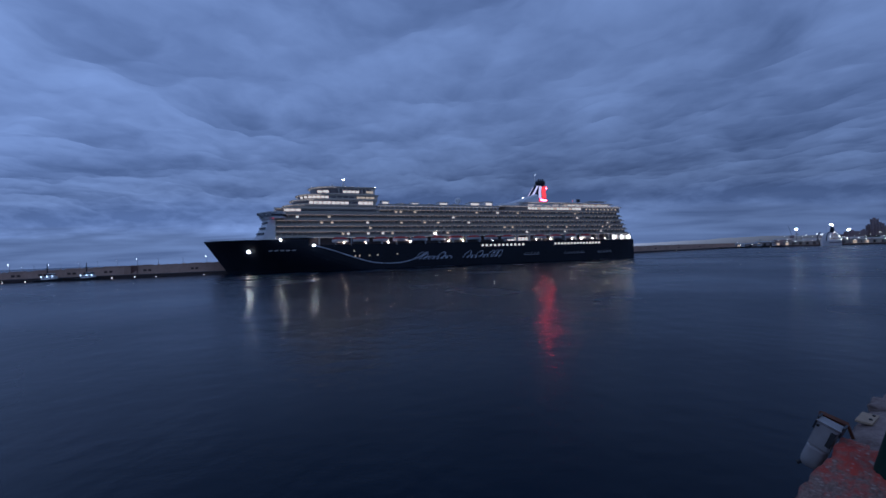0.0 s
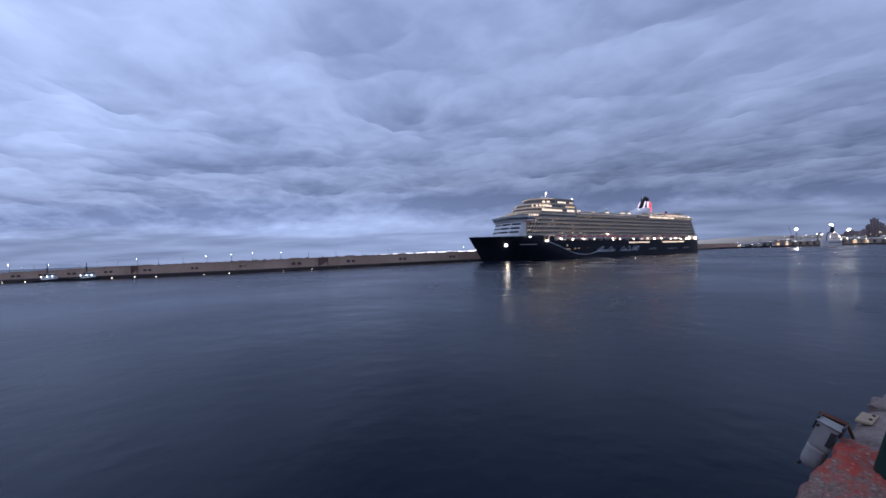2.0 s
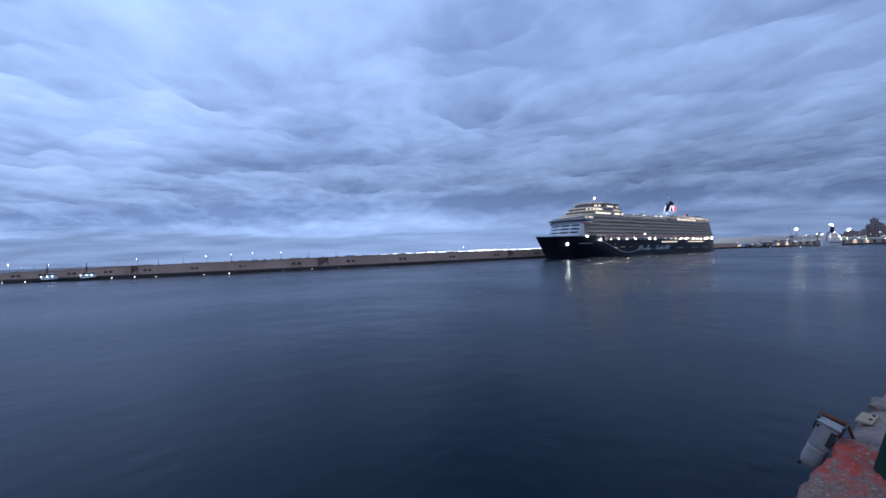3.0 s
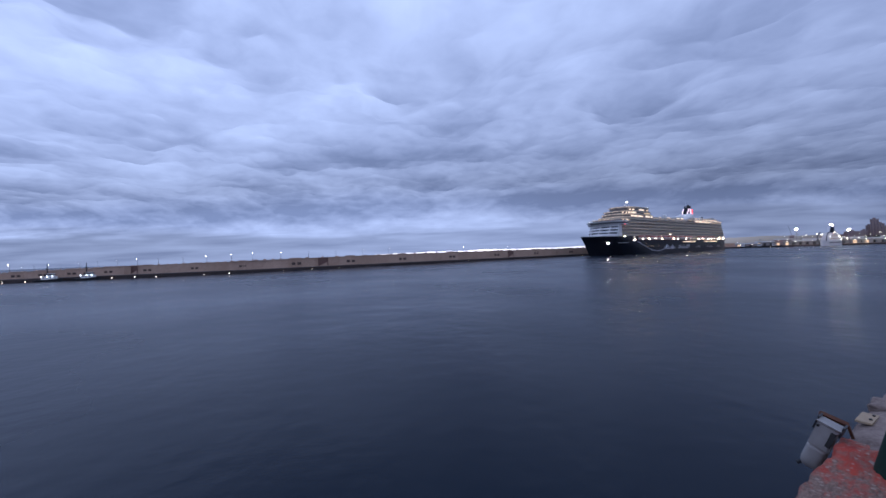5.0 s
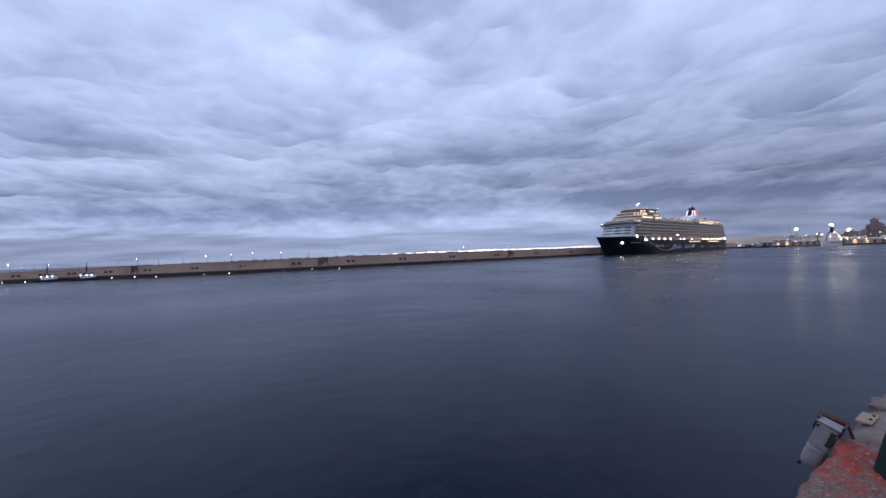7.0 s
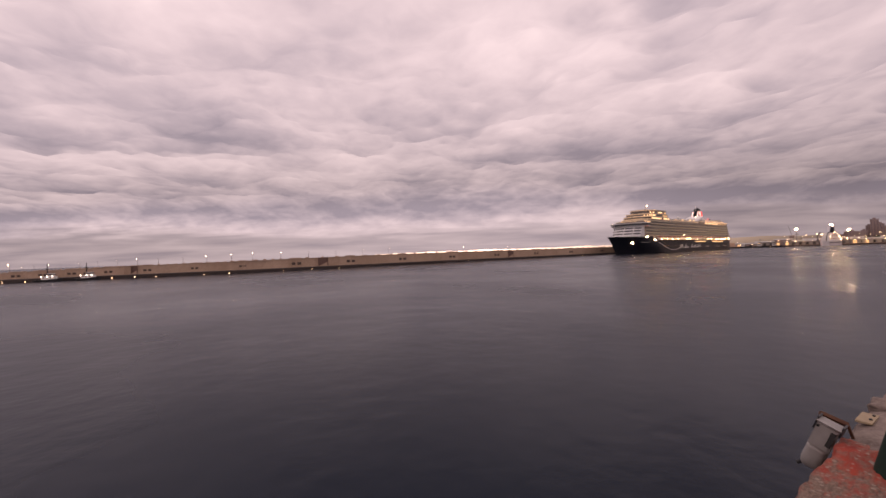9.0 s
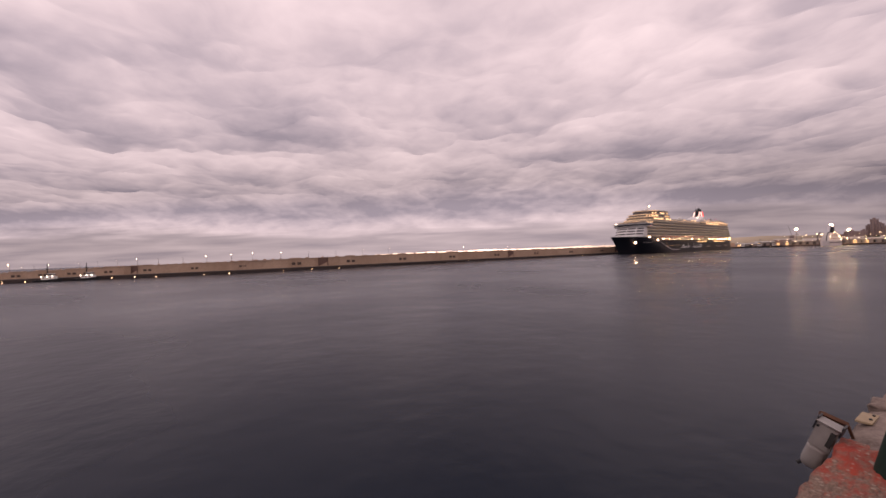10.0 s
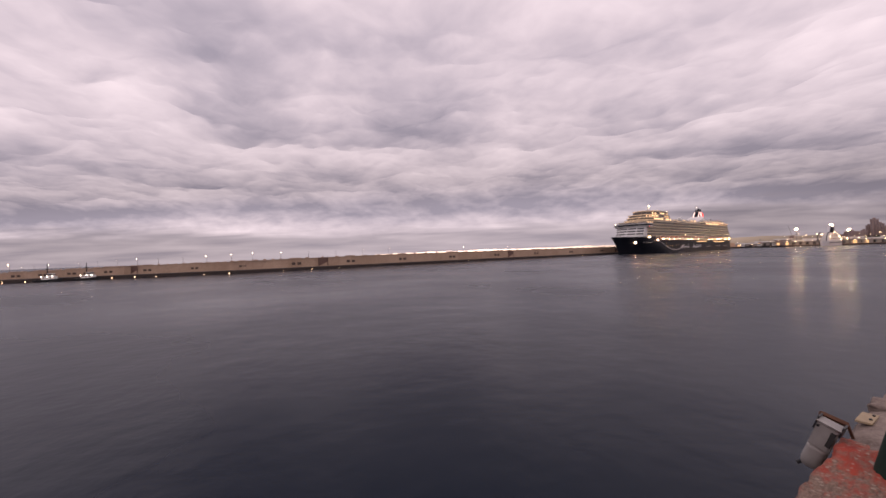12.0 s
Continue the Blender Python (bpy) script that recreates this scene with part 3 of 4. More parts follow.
    for i in range(28):
        ship_part("gallery_post", box(B(), -35 + i * 2.9, -34.75 + i * 2.9, 17.02, 17.3, 36.2, 38.2), WHITE, g)
    box(screen, -36, 45, 17.35, 17.42, 38.5, 39.5)
    ship_part("wind_screen", screen, RAILGLASS, g, "tinted glass wind screen")
    ship_part("light_strip", rod(B(), (-35, 17.3, 38.05), (45, 17.3, 38.05), 0.08, sides=5), STRIP, g, "warm strip of deck lighting")
    for x, w, d, h in ((40, 5, 6, 3.2), (30, 4, 5, 1.8), (21, 6, 6, 2.4), (11, 3, 4, 1.6), (2, 7, 6, 3.0), (-6, 4, 5, 1.8), (-20, 8, 7, 3.4), (-30, 6, 8, 4.0)):
        hut = ship_part("deck_house", prism(B(), [(x - w / 2, 14 - d), (x + w / 2, 14 - d), (x + w / 2, 14), (x - w / 2, 14)], 38.5, 38.5 + h), WHITE, ship, "small white deckhouse by the pool")
        ship_part("roof", prism(B(), [(x - w / 2 - 0.4, 13.6 - d), (x + w / 2 + 0.4, 13.6 - d), (x + w / 2 + 0.4, 14.4), (x - w / 2 - 0.4, 14.4)], 38.5 + h, 38.7 + h), GREYPAINT, hut)
        ship_part("lit_window", box(B(), x - w * 0.35, x + w * 0.35, 13.95, 14.08, 38.9, 38.5 + h * 0.8), LIT_WINDOW, hut, "window lit from inside")
    ship_part("radome", ball(B(), (-11.5, 3, 44.5), 2.1), WHITE, ship, "white radome on a stalk", True)
    ship_part("radome_stalk", rod(B(), (-11.5, 3, 38.4), (-11.5, 3, 43), 0.5), WHITE, ship)
    # pergola of lit arches ahead of the funnel
    for i in range(6):
        x = -16 - i * 3.6
        bm = B()
        pts = [(x, 12 * math.cos(a * math.pi / 8), 38.5 + 3.6 * math.sin(a * math.pi / 8)) for a in range(9)]
        for a, c in zip(pts, pts[1:]):
            rod(bm, a, c, 0.22, sides=5)
        ship_part("pergola_arch", bm, WHITE, ship)
    for i in range(5):
        x = -18.4 - i * 3.6
        ship_part("lit_window", box(B(), x - 2.2, x + 0.4, 11.6, 11.9, 38.7, 40.3), LIT_WINDOW if i != 2 else LIT_DIM, ship, "glowing bar front under the pergola")
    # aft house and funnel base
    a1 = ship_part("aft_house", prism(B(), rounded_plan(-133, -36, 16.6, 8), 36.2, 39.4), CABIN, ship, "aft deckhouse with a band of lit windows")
    ship_part("deck_edge", prism(B(), rounded_plan(-134.5, -33, 17.4, 8), 39.4, 39.9), CREAM, a1)
    ship_part("light_strip", rod(B(), (-36, 17.2, 39.25), (-133, 17.2, 39.25), 0.11, sides=5), STRIP, ship, "warm strip of deck lighting")
    ship_part("light_strip", rod(B(), (-60, 13.3, 42.85), (-108, 13.3, 42.85), 0.10, sides=5), STRIP, ship, "warm strip of deck lighting")
    ship_part("light_strip", rod(B(), (-139, 17.0, 19.1), (84, 17.0, 19.1), 0.07, sides=5), STRIP, ship, "warm strip of promenade lighting")
    for i in range(17):
        x = -58 - i * 2.5
        ship_part("lit_window", box(B(), x - 2.1, x, 16.55, 16.68, 37.3, 38.9), LIT_WINDOW if i % 5 != 3 else LIT_DIM, a1, "window lit from inside")
    for i in range(9):
        x = -104 - i * 3.1
        ship_part("lit_window", box(B(), x - 1.3, x, 16.55, 16.68, 37.4, 38.3), LIT_DIM, a1, "window lit from inside")
    for i in range(12):
        x = -58 - i * 6.3
        ship_part("terrace_light", box(B(), x - 4.6, x, 16.9, 17.05, 40.0, 40.85 - 0.25 * (i % 3)), STRIP, ship, "warm lit terrace screen")
    a2 = ship_part("funnel_house", prism(B(), rounded_plan(-108, -46, 13, 14), 39.9, 43.0, rounded_plan(-106, -52, 12.4, 14)), GREYPAINT, ship, "grey house round the funnel")
    ship_part("deck_edge", prism(B(), rounded_plan(-110, -48, 13.6, 14), 43.0, 43.4), WHITE, a2)
    a3 = ship_part("aft_terrace", prism(B(), rounded_plan(-127, -84, 14.6, 6), 39.9, 42.2, rounded_plan(-126, -84, 14.2, 6)), CREAM, ship, "cream upper terrace with lit windows")
    ship_part("deck_edge", prism(B(), rounded_plan(-129, -83, 15.2, 6), 42.2, 42.6), CREAM, a3)
    for i in range(12):
        x = -88 - i * 3.1
        ship_part("lit_window", box(B(), x - 2.4, x, 14.45, 14.75, 40.5, 41.7), LIT_WINDOW if i % 4 else LIT_DIM, a3, "window lit from inside")
    for x, w in ((-114, 5.0), (-121, 3.6)):
        ship_part("awning", prism(B(), [(x - w, 9), (x + w, 9), (x + w, 14), (x - w, 14)], 44.4, 44.7), CREAM, a3, "cream awning over the terrace")
        for sx in (-1, 1):
            ship_part("awning_post", rod(B(), (x + sx * (w - 0.4), 13.6, 42.6), (x + sx * (w - 0.4), 13.6, 44.4), 0.14, sides=5), WHITE, a3)
    # white fairing that sweeps up to the funnel
    bm = B()
    rings = []
    for i in range(11):
        u = i / 10
        x = -33 - 37 * u
        z = 40.6 + 9.8 * u ** 1.35
        rings.append([(x, -11, 39.9), (x, -10, z - 1.6), (x, -6.5, z), (x, 6.5, z), (x, 10, z - 1.6), (x, 11, 39.9)])
    ship_part("funnel_fairing", loft(bm, rings), WHITE, ship, "white fairing sweeping up to the funnel", False)
    # funnel: raked oval casing, black cap, emblem
    def oval(cx, z, lx, ly, n=20):
        return [(cx + lx * math.cos(2 * math.pi * i / n), ly * math.sin(2 * math.pi * i / n), z) for i in range(n)]
    fun = ship_part("funnel", loft(B(), [oval(-71, 43, 9.0, 6.0), oval(-72.3, 48, 7.2, 5.2), oval(-74.3, 56, 4.7, 4.2), oval(-75.2, 59.4, 3.7, 3.6)]), HULL, ship, "raked navy funnel", True)
    ship_part("funnel_cap", loft(B(), [oval(-75.2, 59.4, 4.1, 3.8), oval(-75.5, 61.2, 3.8, 3.5), oval(-75.6, 61.4, 2.9, 2.5)]), BLACK, fun, "black funnel cap")
    for q in range(3):
        ship_part("exhaust_pipe", rod(B(), (-73.6 - q * 1.8, 0.6, 61.0), (-73.9 - q * 1.8, 0.6, 62.8), 0.65), BLACK, fun)
    ship_part("funnel_mast", rod(B(), (-71.4, 0, 55.5), (-71.0, 0, 65.5), 0.35, 0.15), WHITE, fun)
    lamp_ball(ship, -73.2, 0.3, 65.8, 0.4)
    fun.location.x = -2.2
    # emblem as plain strokes on the port and starboard faces
    for side in (1, -1):
        def face(x, z):
            u = (z - 43) / 16.4
            lx, ly, cx = 8.9 - 5.2 * u, 6.0 - 2.4 * u, -71 - 4.2 * u
            return (x, side * (ly * math.sqrt(max(1 - ((x - cx) / lx) ** 2, 0.05)) + 0.05), z)
        for name, mat, r, pts in (
                ("white_stroke", WHITE_SIGN, 0.7, [(-63.6, 45.4), (-66.0, 48.0), (-69.0, 52.5), (-71.6, 57.0)]),
                ("white_stroke", WHITE_SIGN, 0.9, [(-63.4, 45.2), (-66.5, 45.4), (-69.0, 46.4)]),
                ("white_stroke", WHITE_SIGN, 1.0, [(-73.4, 56.6), (-72.2, 52), (-71.8, 47.6)]),
                ("red_stroke", RED_PANEL, 1.7, [(-75.8, 56.2), (-75.2, 52), (-75.4, 47.6)]),
                ("red_stroke", RED_SIGN, 1.2, [(-77.4, 56.2), (-77.6, 54.6)]),
                ("red_stroke", RED_SIGN, 0.75, [(-72.0, 46.4), (-74.5, 45.8), (-77.6, 46.2)])):
            bm = B()
            for a, c in zip(pts, pts[1:]):
                rod(bm, face(*a), face(*c), r, sides=6)
            ship_part(name, bm, mat, fun, "glowing emblem stroke")
    # aft roof gear
    for x in (-103, -107):
        bm = rod(B(), (x, 4, 43), (x, 4, 46.5), 0.4, 0.3)
        box(bm, x - 0.9, x + 0.9, 3, 5, 45.4, 47.6)
        ship_part("vent_stack", bm, BLACK if x < -105 else WHITE, ship)
    rails = B()
    for i in range(30):
        x = -36 - i * 3.3
        rod(rails, (x, 17.2, 39.9), (x, 17.2, 41.0), 0.06, sides=4)
    for z in (40.4, 41.0):
        rod(rails, (-34, 17.2, z), (-133, 17.2, z), 0.07, sides=4)
    ship_part("top_rail", rails, WHITE, ship)
    # stern opening with lit deck
    st = ship_part("stern_lounge", box(B(), -143.5, -126, -15.5, 15.5, 14.25, 19.2), GREYPAINT, ship, "lit open deck at the stern")
    for i in range(5):
        ship_part("lit_window", box(B(), -142.6 + i * 3.2, -140.0 + i * 3.2, 15.52, 15.7, 15.3, 18.2), STERN_LIT if i % 2 == 0 else LIT_WINDOW, st, "brightly lit opening")
    # portholes and hull windows
    for x0, x1, n, mat in ((-52.6, -22.9, 11, LIT_WINDOW), (-95.7, -77.5, 8, LIT_WINDOW), (-113, -98, 7, LIT_WINDOW)):
        for i in range(n):
            x = x0 + (x1 - x0) * i / (n - 1)
            ship_part("hull_window", box(B(), x - 0.75, x + 0.75, 17.9, 18.07, 11.9, 13.3), mat, hull, "lit hull window")
    for i in range(6):
        x = -57 + i * 2.7
        ship_part("lit_window", box(B(), x - 1.1, x + 1.1, 14.55, 14.8, 15.4, 17.6), LIT_WINDOW, ship, "lit promenade opening")
    for x, z in ((60, 11), (57, 8), (51, 8.2), (46, 8.3), (34, 8.6), (59.5, 8.0)):
        ship_part("porthole", rod(B(), (x, 17.9, z), (x, 18.08, z), 0.45), LIT_DIM, hull, "small lit porthole")
    bands = B()
    for i in range(36):
        x = 76 - i * 5.4
        box(bands, x - 0.5, x + 0.5, 17.92, 18.04, 6.0, 6.9)
    tagged(ship_part("dark_portholes", bands, DARKGLASS, hull, "row of unlit portholes"), kind="stuff")
    # hawse light and mooring lights
    y = half_beam(119.5, 12)
    ship_part("hawse_light", box(B(), 118.9, 120.1, y - 1.2, y + 0.75, 11.4, 12.7), LAMP_COOL, hull, "bright light in the hawse opening")
    lamp_ball(ship, 101, 18.5, 18.0, 0.95)
    lamp_ball(ship, 83, 18.5, 14.9, 1.05)
    for x in (65.9, 52.8, 39.4, 25.3, 0.4, -9.6, -30.2, -63, -74.4, -91.2, -99, -108, -118.5):
        ship_part("promenade_light", ball(B(), (x, 17.6, 15.9), 0.34, 6, 8, 1.2), LAMP_WARM, ship, "warm promenade lamp", True)
    lamp_ball(ship, 9, 18.3, 21.0, 0.7)
    lamp_ball(ship, 65, 1.2, 56.2, 0.75)
    lamp_ball(ship, 108.5, -17.2, 34.05, 0.55)
    lamp_ball(ship, -135, 12.5, 40.6, 0.95)
    lamp_ball(ship, -60.5, 4.5, 47.6, 0.4)
    lamp_ball(ship, 104.5, 20.8, 30.0, 0.45, RED_LAMP, "red port side light")
    lamp_ball(ship, 46, 13, 49.9, 0.6)
    for i in range(11):
        x = 88 - i * 4.0
        lamp_ball(ship, x, 13.6 - max(0, (x - 76)) * 0.5, 50.0, 0.28, LIT_WINDOW, "small deck lamp")
    for i in range(9):
        lamp_ball(ship, 38 - i * 8.5, 17.3, 39.8, 0.34, STRIP, "small deck lamp")
    for i in range(8):
        lamp_ball(ship, -48 - i * 10.5, 16.9, 41.2, 0.34, LIT_WINDOW, "small deck lamp")
    # painted sweep and script-like strokes along the port and starboard sides
    for side in (1, -1):
        def on_hull(x, z):
            return (x, side * (half_beam(x, z) + 0.03), z)
        bm = B()
        sweep = [(84, 15.2), (76, 12.9), (68.9, 10.6), (62, 8.0), (55.8, 5.9), (50, 4.2), (45, 3.4), (38, 3.0), (32, 3.2), (26, 4.3), (20, 6.2), (15, 8.2)]
        for a, c in zip(sweep, sweep[1:]):
            rod(bm, on_hull(*a), on_hull(*c), 0.22, sides=5)
        ship_part("painted_line", bm, SCRIPT, hull, "pale painted line sweeping down the hull")
        for x0, x1, loops, tall in ((23, 0, 8, (0, 1, 5)), (-9, -34, 9, (0, 3, 6, 7, 8))):
            bm = B()
            prev = None
            for i in range(loops * 10 + 1):
                t = i / 10
                high = 4.6 if int(t) % loops in tall else 1.8
                z = 4.6 + high * (1 - math.cos(2 * math.pi * t)) / 2
                x = x0 + (x1 - x0) * t / loops + 1.2 * math.sin(2 * math.pi * t) - 0.85 * (z - 4.6)
                q = on_hull(x, z)
                if prev:
                    rod(bm, prev, q, 0.15, sides=5)
                prev = q
            ship_part("painted_loops", bm, SCRIPT, hull, "pale painted loops")
        for x0, x1 in ((-53, -65), (-84, -101), (-112, -124)):
            bm = B()
            for i in range(5):
                x = x0 + (x1 - x0) * i / 5
                rod(bm, on_hull(x, 5.6), on_hull(x - 1.6, 7.0), 0.15, sides=5)
            rod(bm, on_hull(x0, 5.3), on_hull(x1, 5.3), 0.14, sides=5)
            ship_part("painted_strokes", bm, GREYPAINT, hull, "faint painted strokes")
        bm = B()
        for i in range(5):
            rod(bm, on_hull(108 - i * 3.2, 12.2), on_hull(106.2 - i * 3.2, 12.4), 0.35, sides=5)
        ship_part("name_bar", bm, GREYPAINT, hull, "faint row of bars at the bow")
    return ship


SHIP = cruise_ship()
SHIP_ROWS = [
    (0.0, -0.4, 255.7, 195.0), (0.5, 41.4, 277.3, 201.3), (1.0, 78.9, 300.5, 205.0), (1.5, 115.0, 328.0, 206.8), (2.0, 148.5, 353.5, 208.6),
    (2.5, 180.5, 378.5, 210.1), (3.0, 206.0, 397.0, 211.4), (5.0, 259.8, 443.5, 212.9), (5.5, 266.6, 450.5, 213.3), (6.0, 270.3, 454.5, 213.7),
    (6.5, 275.4, 459.5, 213.95), (7.0, 281.9, 465.5, 214.05), (9.0, 302.9, 485.0, 214.2), (9.5, 307.2, 489.5, 214.2), (10.5, 310.2, 492.5, 214.15), (12.0, 312.0, 496.0, 214.1)]


# ---- tugs moored at the breakwater ----
def tugboat(m):
    tug = thing("tugboat", "small moored tugboat with a white lit deckhouse", "tugboat", "tugs moored at the breakwater", at=m)
    rings = []
    for i in range(13):
        u = i / 12
        x = -9 + 18 * u
        w = 3.4 * (1 - max(0, (u - 0.55) / 0.45) ** 2.2) * (1 - 0.25 * max(0, (0.2 - u) / 0.2) ** 2)
        w = max(w, 0.15)
        sh = 1.7 + 1.1 * u ** 3
        rings.append([(x, -w * 0.8, -1), (x, -w, sh), (x, w, sh), (x, w * 0.8, -1)])
    part("hull", loft(B(), rings), BLACK, tug, "black tug hull")
    for i in range(7):
        bm = B()
        bmesh.ops.create_cone(bm, cap_ends=True, segments=10, radius1=0.5, radius2=0.5, depth=0.4, matrix=Matrix.Translation((-6 + i * 2, -3.5, 1.0)) @ Matrix.Rotation(math.pi / 2, 4, "X"))
        part("tyre_fender", bm, BLACK, tug)
    house = part("deckhouse", prism(B(), [(-3.5, -2.2), (4, -2.2), (5.2, -1.2), (5.2, 1.2), (4, 2.2), (-3.5, 2.2)], 1.8, 4.3), WHITE, tug, "white deckhouse")
    for i in range(3):
        part("window", box(B(), -2.6 + i * 2.2, -1.4 + i * 2.2, -2.26, -2.19, 2.9, 3.7), DARKGLASS, house)
    wheel = part("wheelhouse", prism(B(), [(0, -1.7), (3, -1.7), (4.0, -0.9), (4.0, 0.9), (3, 1.7), (0, 1.7)], 4.3, 6.6), WHITE, tug, "white wheelhouse")
    part("window_band", prism(B(), [(0.2, -1.74), (3, -1.74), (4.04, -0.9), (4.04, 0.9), (3, 1.74), (0.2, 1.74)], 5.3, 6.2), DARKGLASS, wheel)
    part("roof", prism(B(), [(-0.4, -2), (3.2, -2), (4.5, -1), (4.5, 1), (3.2, 2), (-0.4, 2)], 6.6, 6.8), GREYPAINT, wheel)
    mast = part("mast", rod(B(), (-0.6, 0, 4.3), (-0.6, 0, 14.6), 0.42, 0.2), BLACK, tug)
    part("yard", rod(rod(rod(B(), (-0.6, -1.1, 9.6), (-0.6, 1.1, 9.6), 0.1), (-1.9, 0, 10.4), (0.7, 0, 10.4), 0.16), (-0.6, 0, 8.4), (0.6, 0, 8.0), 0.1), BLACK, mast)
    part("funnel", rod(B(), (-2.4, 1.0, 4.3), (-2.6, 1.0, 6.4), 0.5, 0.45), BLACK, tug)
    for x in (-3.3, 0.4, 3.9):
        part("deck_light", ball(B(), (x, -2.45, 4.2), 0.36), LAMP_TUG, tug, "bright deck light")
    return tug


for x in (-213, -197):
    tugboat(wall_pose(x, 3.6, 0.0) @ Matrix.Scale(0.66, 4))


# ---- the far shore with its port ----
def shore_pt(a):
    """A point of the shore's edge on the bearing x = a * y."""
    y = 625 - (a - 0.793) * 255
    return a * y, y


def far_shore():
    root = thing("far_shore", "low dark harbour quay along the far shore", "quay", kind="structure")
    edge = [shore_pt(a) for a in (0.76, 0.85, 0.95, 1.05, 1.15, 1.25, 1.4)]
    plan = edge + [(1900, 480), (2600, 1800), (900, 2300), (520, 760)]
    part("quay_wall", prism(B(), plan, -3, 2.4), WETSTONE, root, "dark quay wall")
    part("quay_deck", prism(B(), [(x * 1.004, y * 1.004) for x, y in plan], 2.4, 2.6), CONCRETE, root)
    return root


far_shore()


def bearing(a, back, z=2.6, turn=0.0):
    """A place behind the shore's edge on the bearing a, back metres farther, facing the harbour."""
    x, y = shore_pt(a)
    s = 1 + back / math.hypot(x, y)
    return pose(x * s, y * s, z, 0, 0, turn - math.degrees(math.atan(a)))


def shed(a, back, w, d, h, material, label, lit=0):
    root = thing("port_shed", label, "shed", "sheds on the far quay", at=bearing(a, back))
    part("wall", box(B(), -w / 2, w / 2, 0, d, 0, h), material, root)
    bm = B()
    loft(bm, [[(x, -0.6, h), (x, d / 2, h + 1.8), (x, d + 0.6, h)] for x in (-w / 2 - 0.5, w / 2 + 0.5)])
    part("roof", bm, GREYPAINT, root)
    for i in range(max(int(w / 8), 1)):
        x = -w / 2 + 3 + i * 8
        part("door", box(B(), x, x + 3.6, -0.12, 0.05, 0, min(4.2, h - 0.8)), SHADOWED if i % 5 else LIT_DIM, root)
    for i in range(lit):
        x = -w / 2 + w * (i + 0.5) / lit
        part("wall_light", ball(B(), (x, -0.7, h - 0.6), 0.32), LAMP_TOWN, root, "glowing wall light")
    return root


shed(0.825, 20, 30, 14, 4, SHED, "low grey quay shed", 2)
shed(0.875, 30, 26, 14, 6, SHED, "low grey quay shed", 2)
shed(0.925, 30, 22, 16, 9, TOWER, "reddish brown port warehouse", 2)
shed(0.97, 26, 40, 18, 6, SHED, "long pale quay shed with wall lights", 4)
shed(1.015, 40, 32, 18, 8, SHED, "long pale quay shed with wall lights", 4)
shed(1.10, 30, 34, 16, 8, SHED, "pale quay shed beside the moored ferry", 3)
shed(1.145, 26, 28, 14, 6, SHED, "low grey quay shed", 3)
shed(1.19, 24, 36, 14, 6, SHED, "low grey quay shed with wall lights", 4)
shed(1.25, 30, 40, 14, 8, SHED, "low grey quay shed", 3)


def light_mast(a, back, h, r):
    root = thing("floodlight_mast", "tall port floodlight mast with glowing lamps", "floodlight mast", "floodlight masts on the far quay", at=bearing(a, back))
    part("pole", rod(B(), (0, 0, 0), (0, 0, h), 0.45, 0.25), STEEL, root)
    part("platform", rod(B(), (0, 0, h - 0.2), (0, 0, h + 0.2), 1.4), STEEL, root)
    for i in range(3):
        part("lamp", ball(B(), ((i - 1) * r * 0.8, -0.9, h + 0.2), r * (0.5 if h >= 20 else 0.36), 6, 8), LAMP_MAST if h >= 20 else LAMP_TOWN, root, "glowing floodlight")
    return root


for a, back, h, r in ((0.962, 14, 25, 1.1), (1.104, 14, 20, 1.15), (1.058, 40, 30, 0.9), (0.99, 30, 15, 0.9), (0.93, 16, 14, 0.8), (0.862, 16, 11, 0.6), (1.03, 36, 15, 1.0), (1.135, 40, 15, 0.7), (1.165, 30, 13, 0.8), (1.19, 34, 15, 0.8), (1.21, 30, 13, 0.7), (0.80, 8, 7, 0.5), (0.905, 22, 9, 0.5), (0.975, 34, 12, 0.7), (1.005, 44, 12, 0.7), (1.018, 30, 16, 0.9), (1.045, 46, 12, 0.7), (1.075, 34, 15, 0.8), (1.09, 30, 11, 0.6), (1.12, 26, 11, 0.7), (1.15, 22, 9, 0.6), (1.178, 20, 11, 0.7), (1.2, 18, 9, 0.6)):
    light_mast(a, back, h, r)


def quay_crane(a, back):
    root = thing("quay_crane", "dark slewing quay crane with a raised jib", "crane", at=bearing(a, back))
    bm = B()
    for x in (-3, 3):
        for y in (-3, 3):
            rod(bm, (x, y, 0), (x * 0.5, y * 0.5, 11), 0.5, 0.4, 5)
    part("portal", bm, STEEL, root, "steel portal legs")
    part("cab", box(B(), -2.6, 3.4, -2.2, 2.2, 11, 15), TOWER, root)
    bm = B()
    for y in (-0.7, 0.7):
        rod(bm, (1, y, 14), (-3.5, y * 0.4, 31), 0.35, 0.2, 5)
    for i in range(7):
        rod(bm, (1 - 0.64 * i, -0.6, 14.5 + 2.4 * i), (1 - 0.64 * (i + 1), 0.6, 14.5 + 2.4 * (i + 1)), 0.12, sides=4)
    part("jib", bm, STEEL, root, "lattice jib")
    part("counter_boom", rod(B(), (1, 0, 15), (9, 0, 17.5), 0.5, 0.5, 5), STEEL, root)
    return root


quay_crane(0.948, 18)


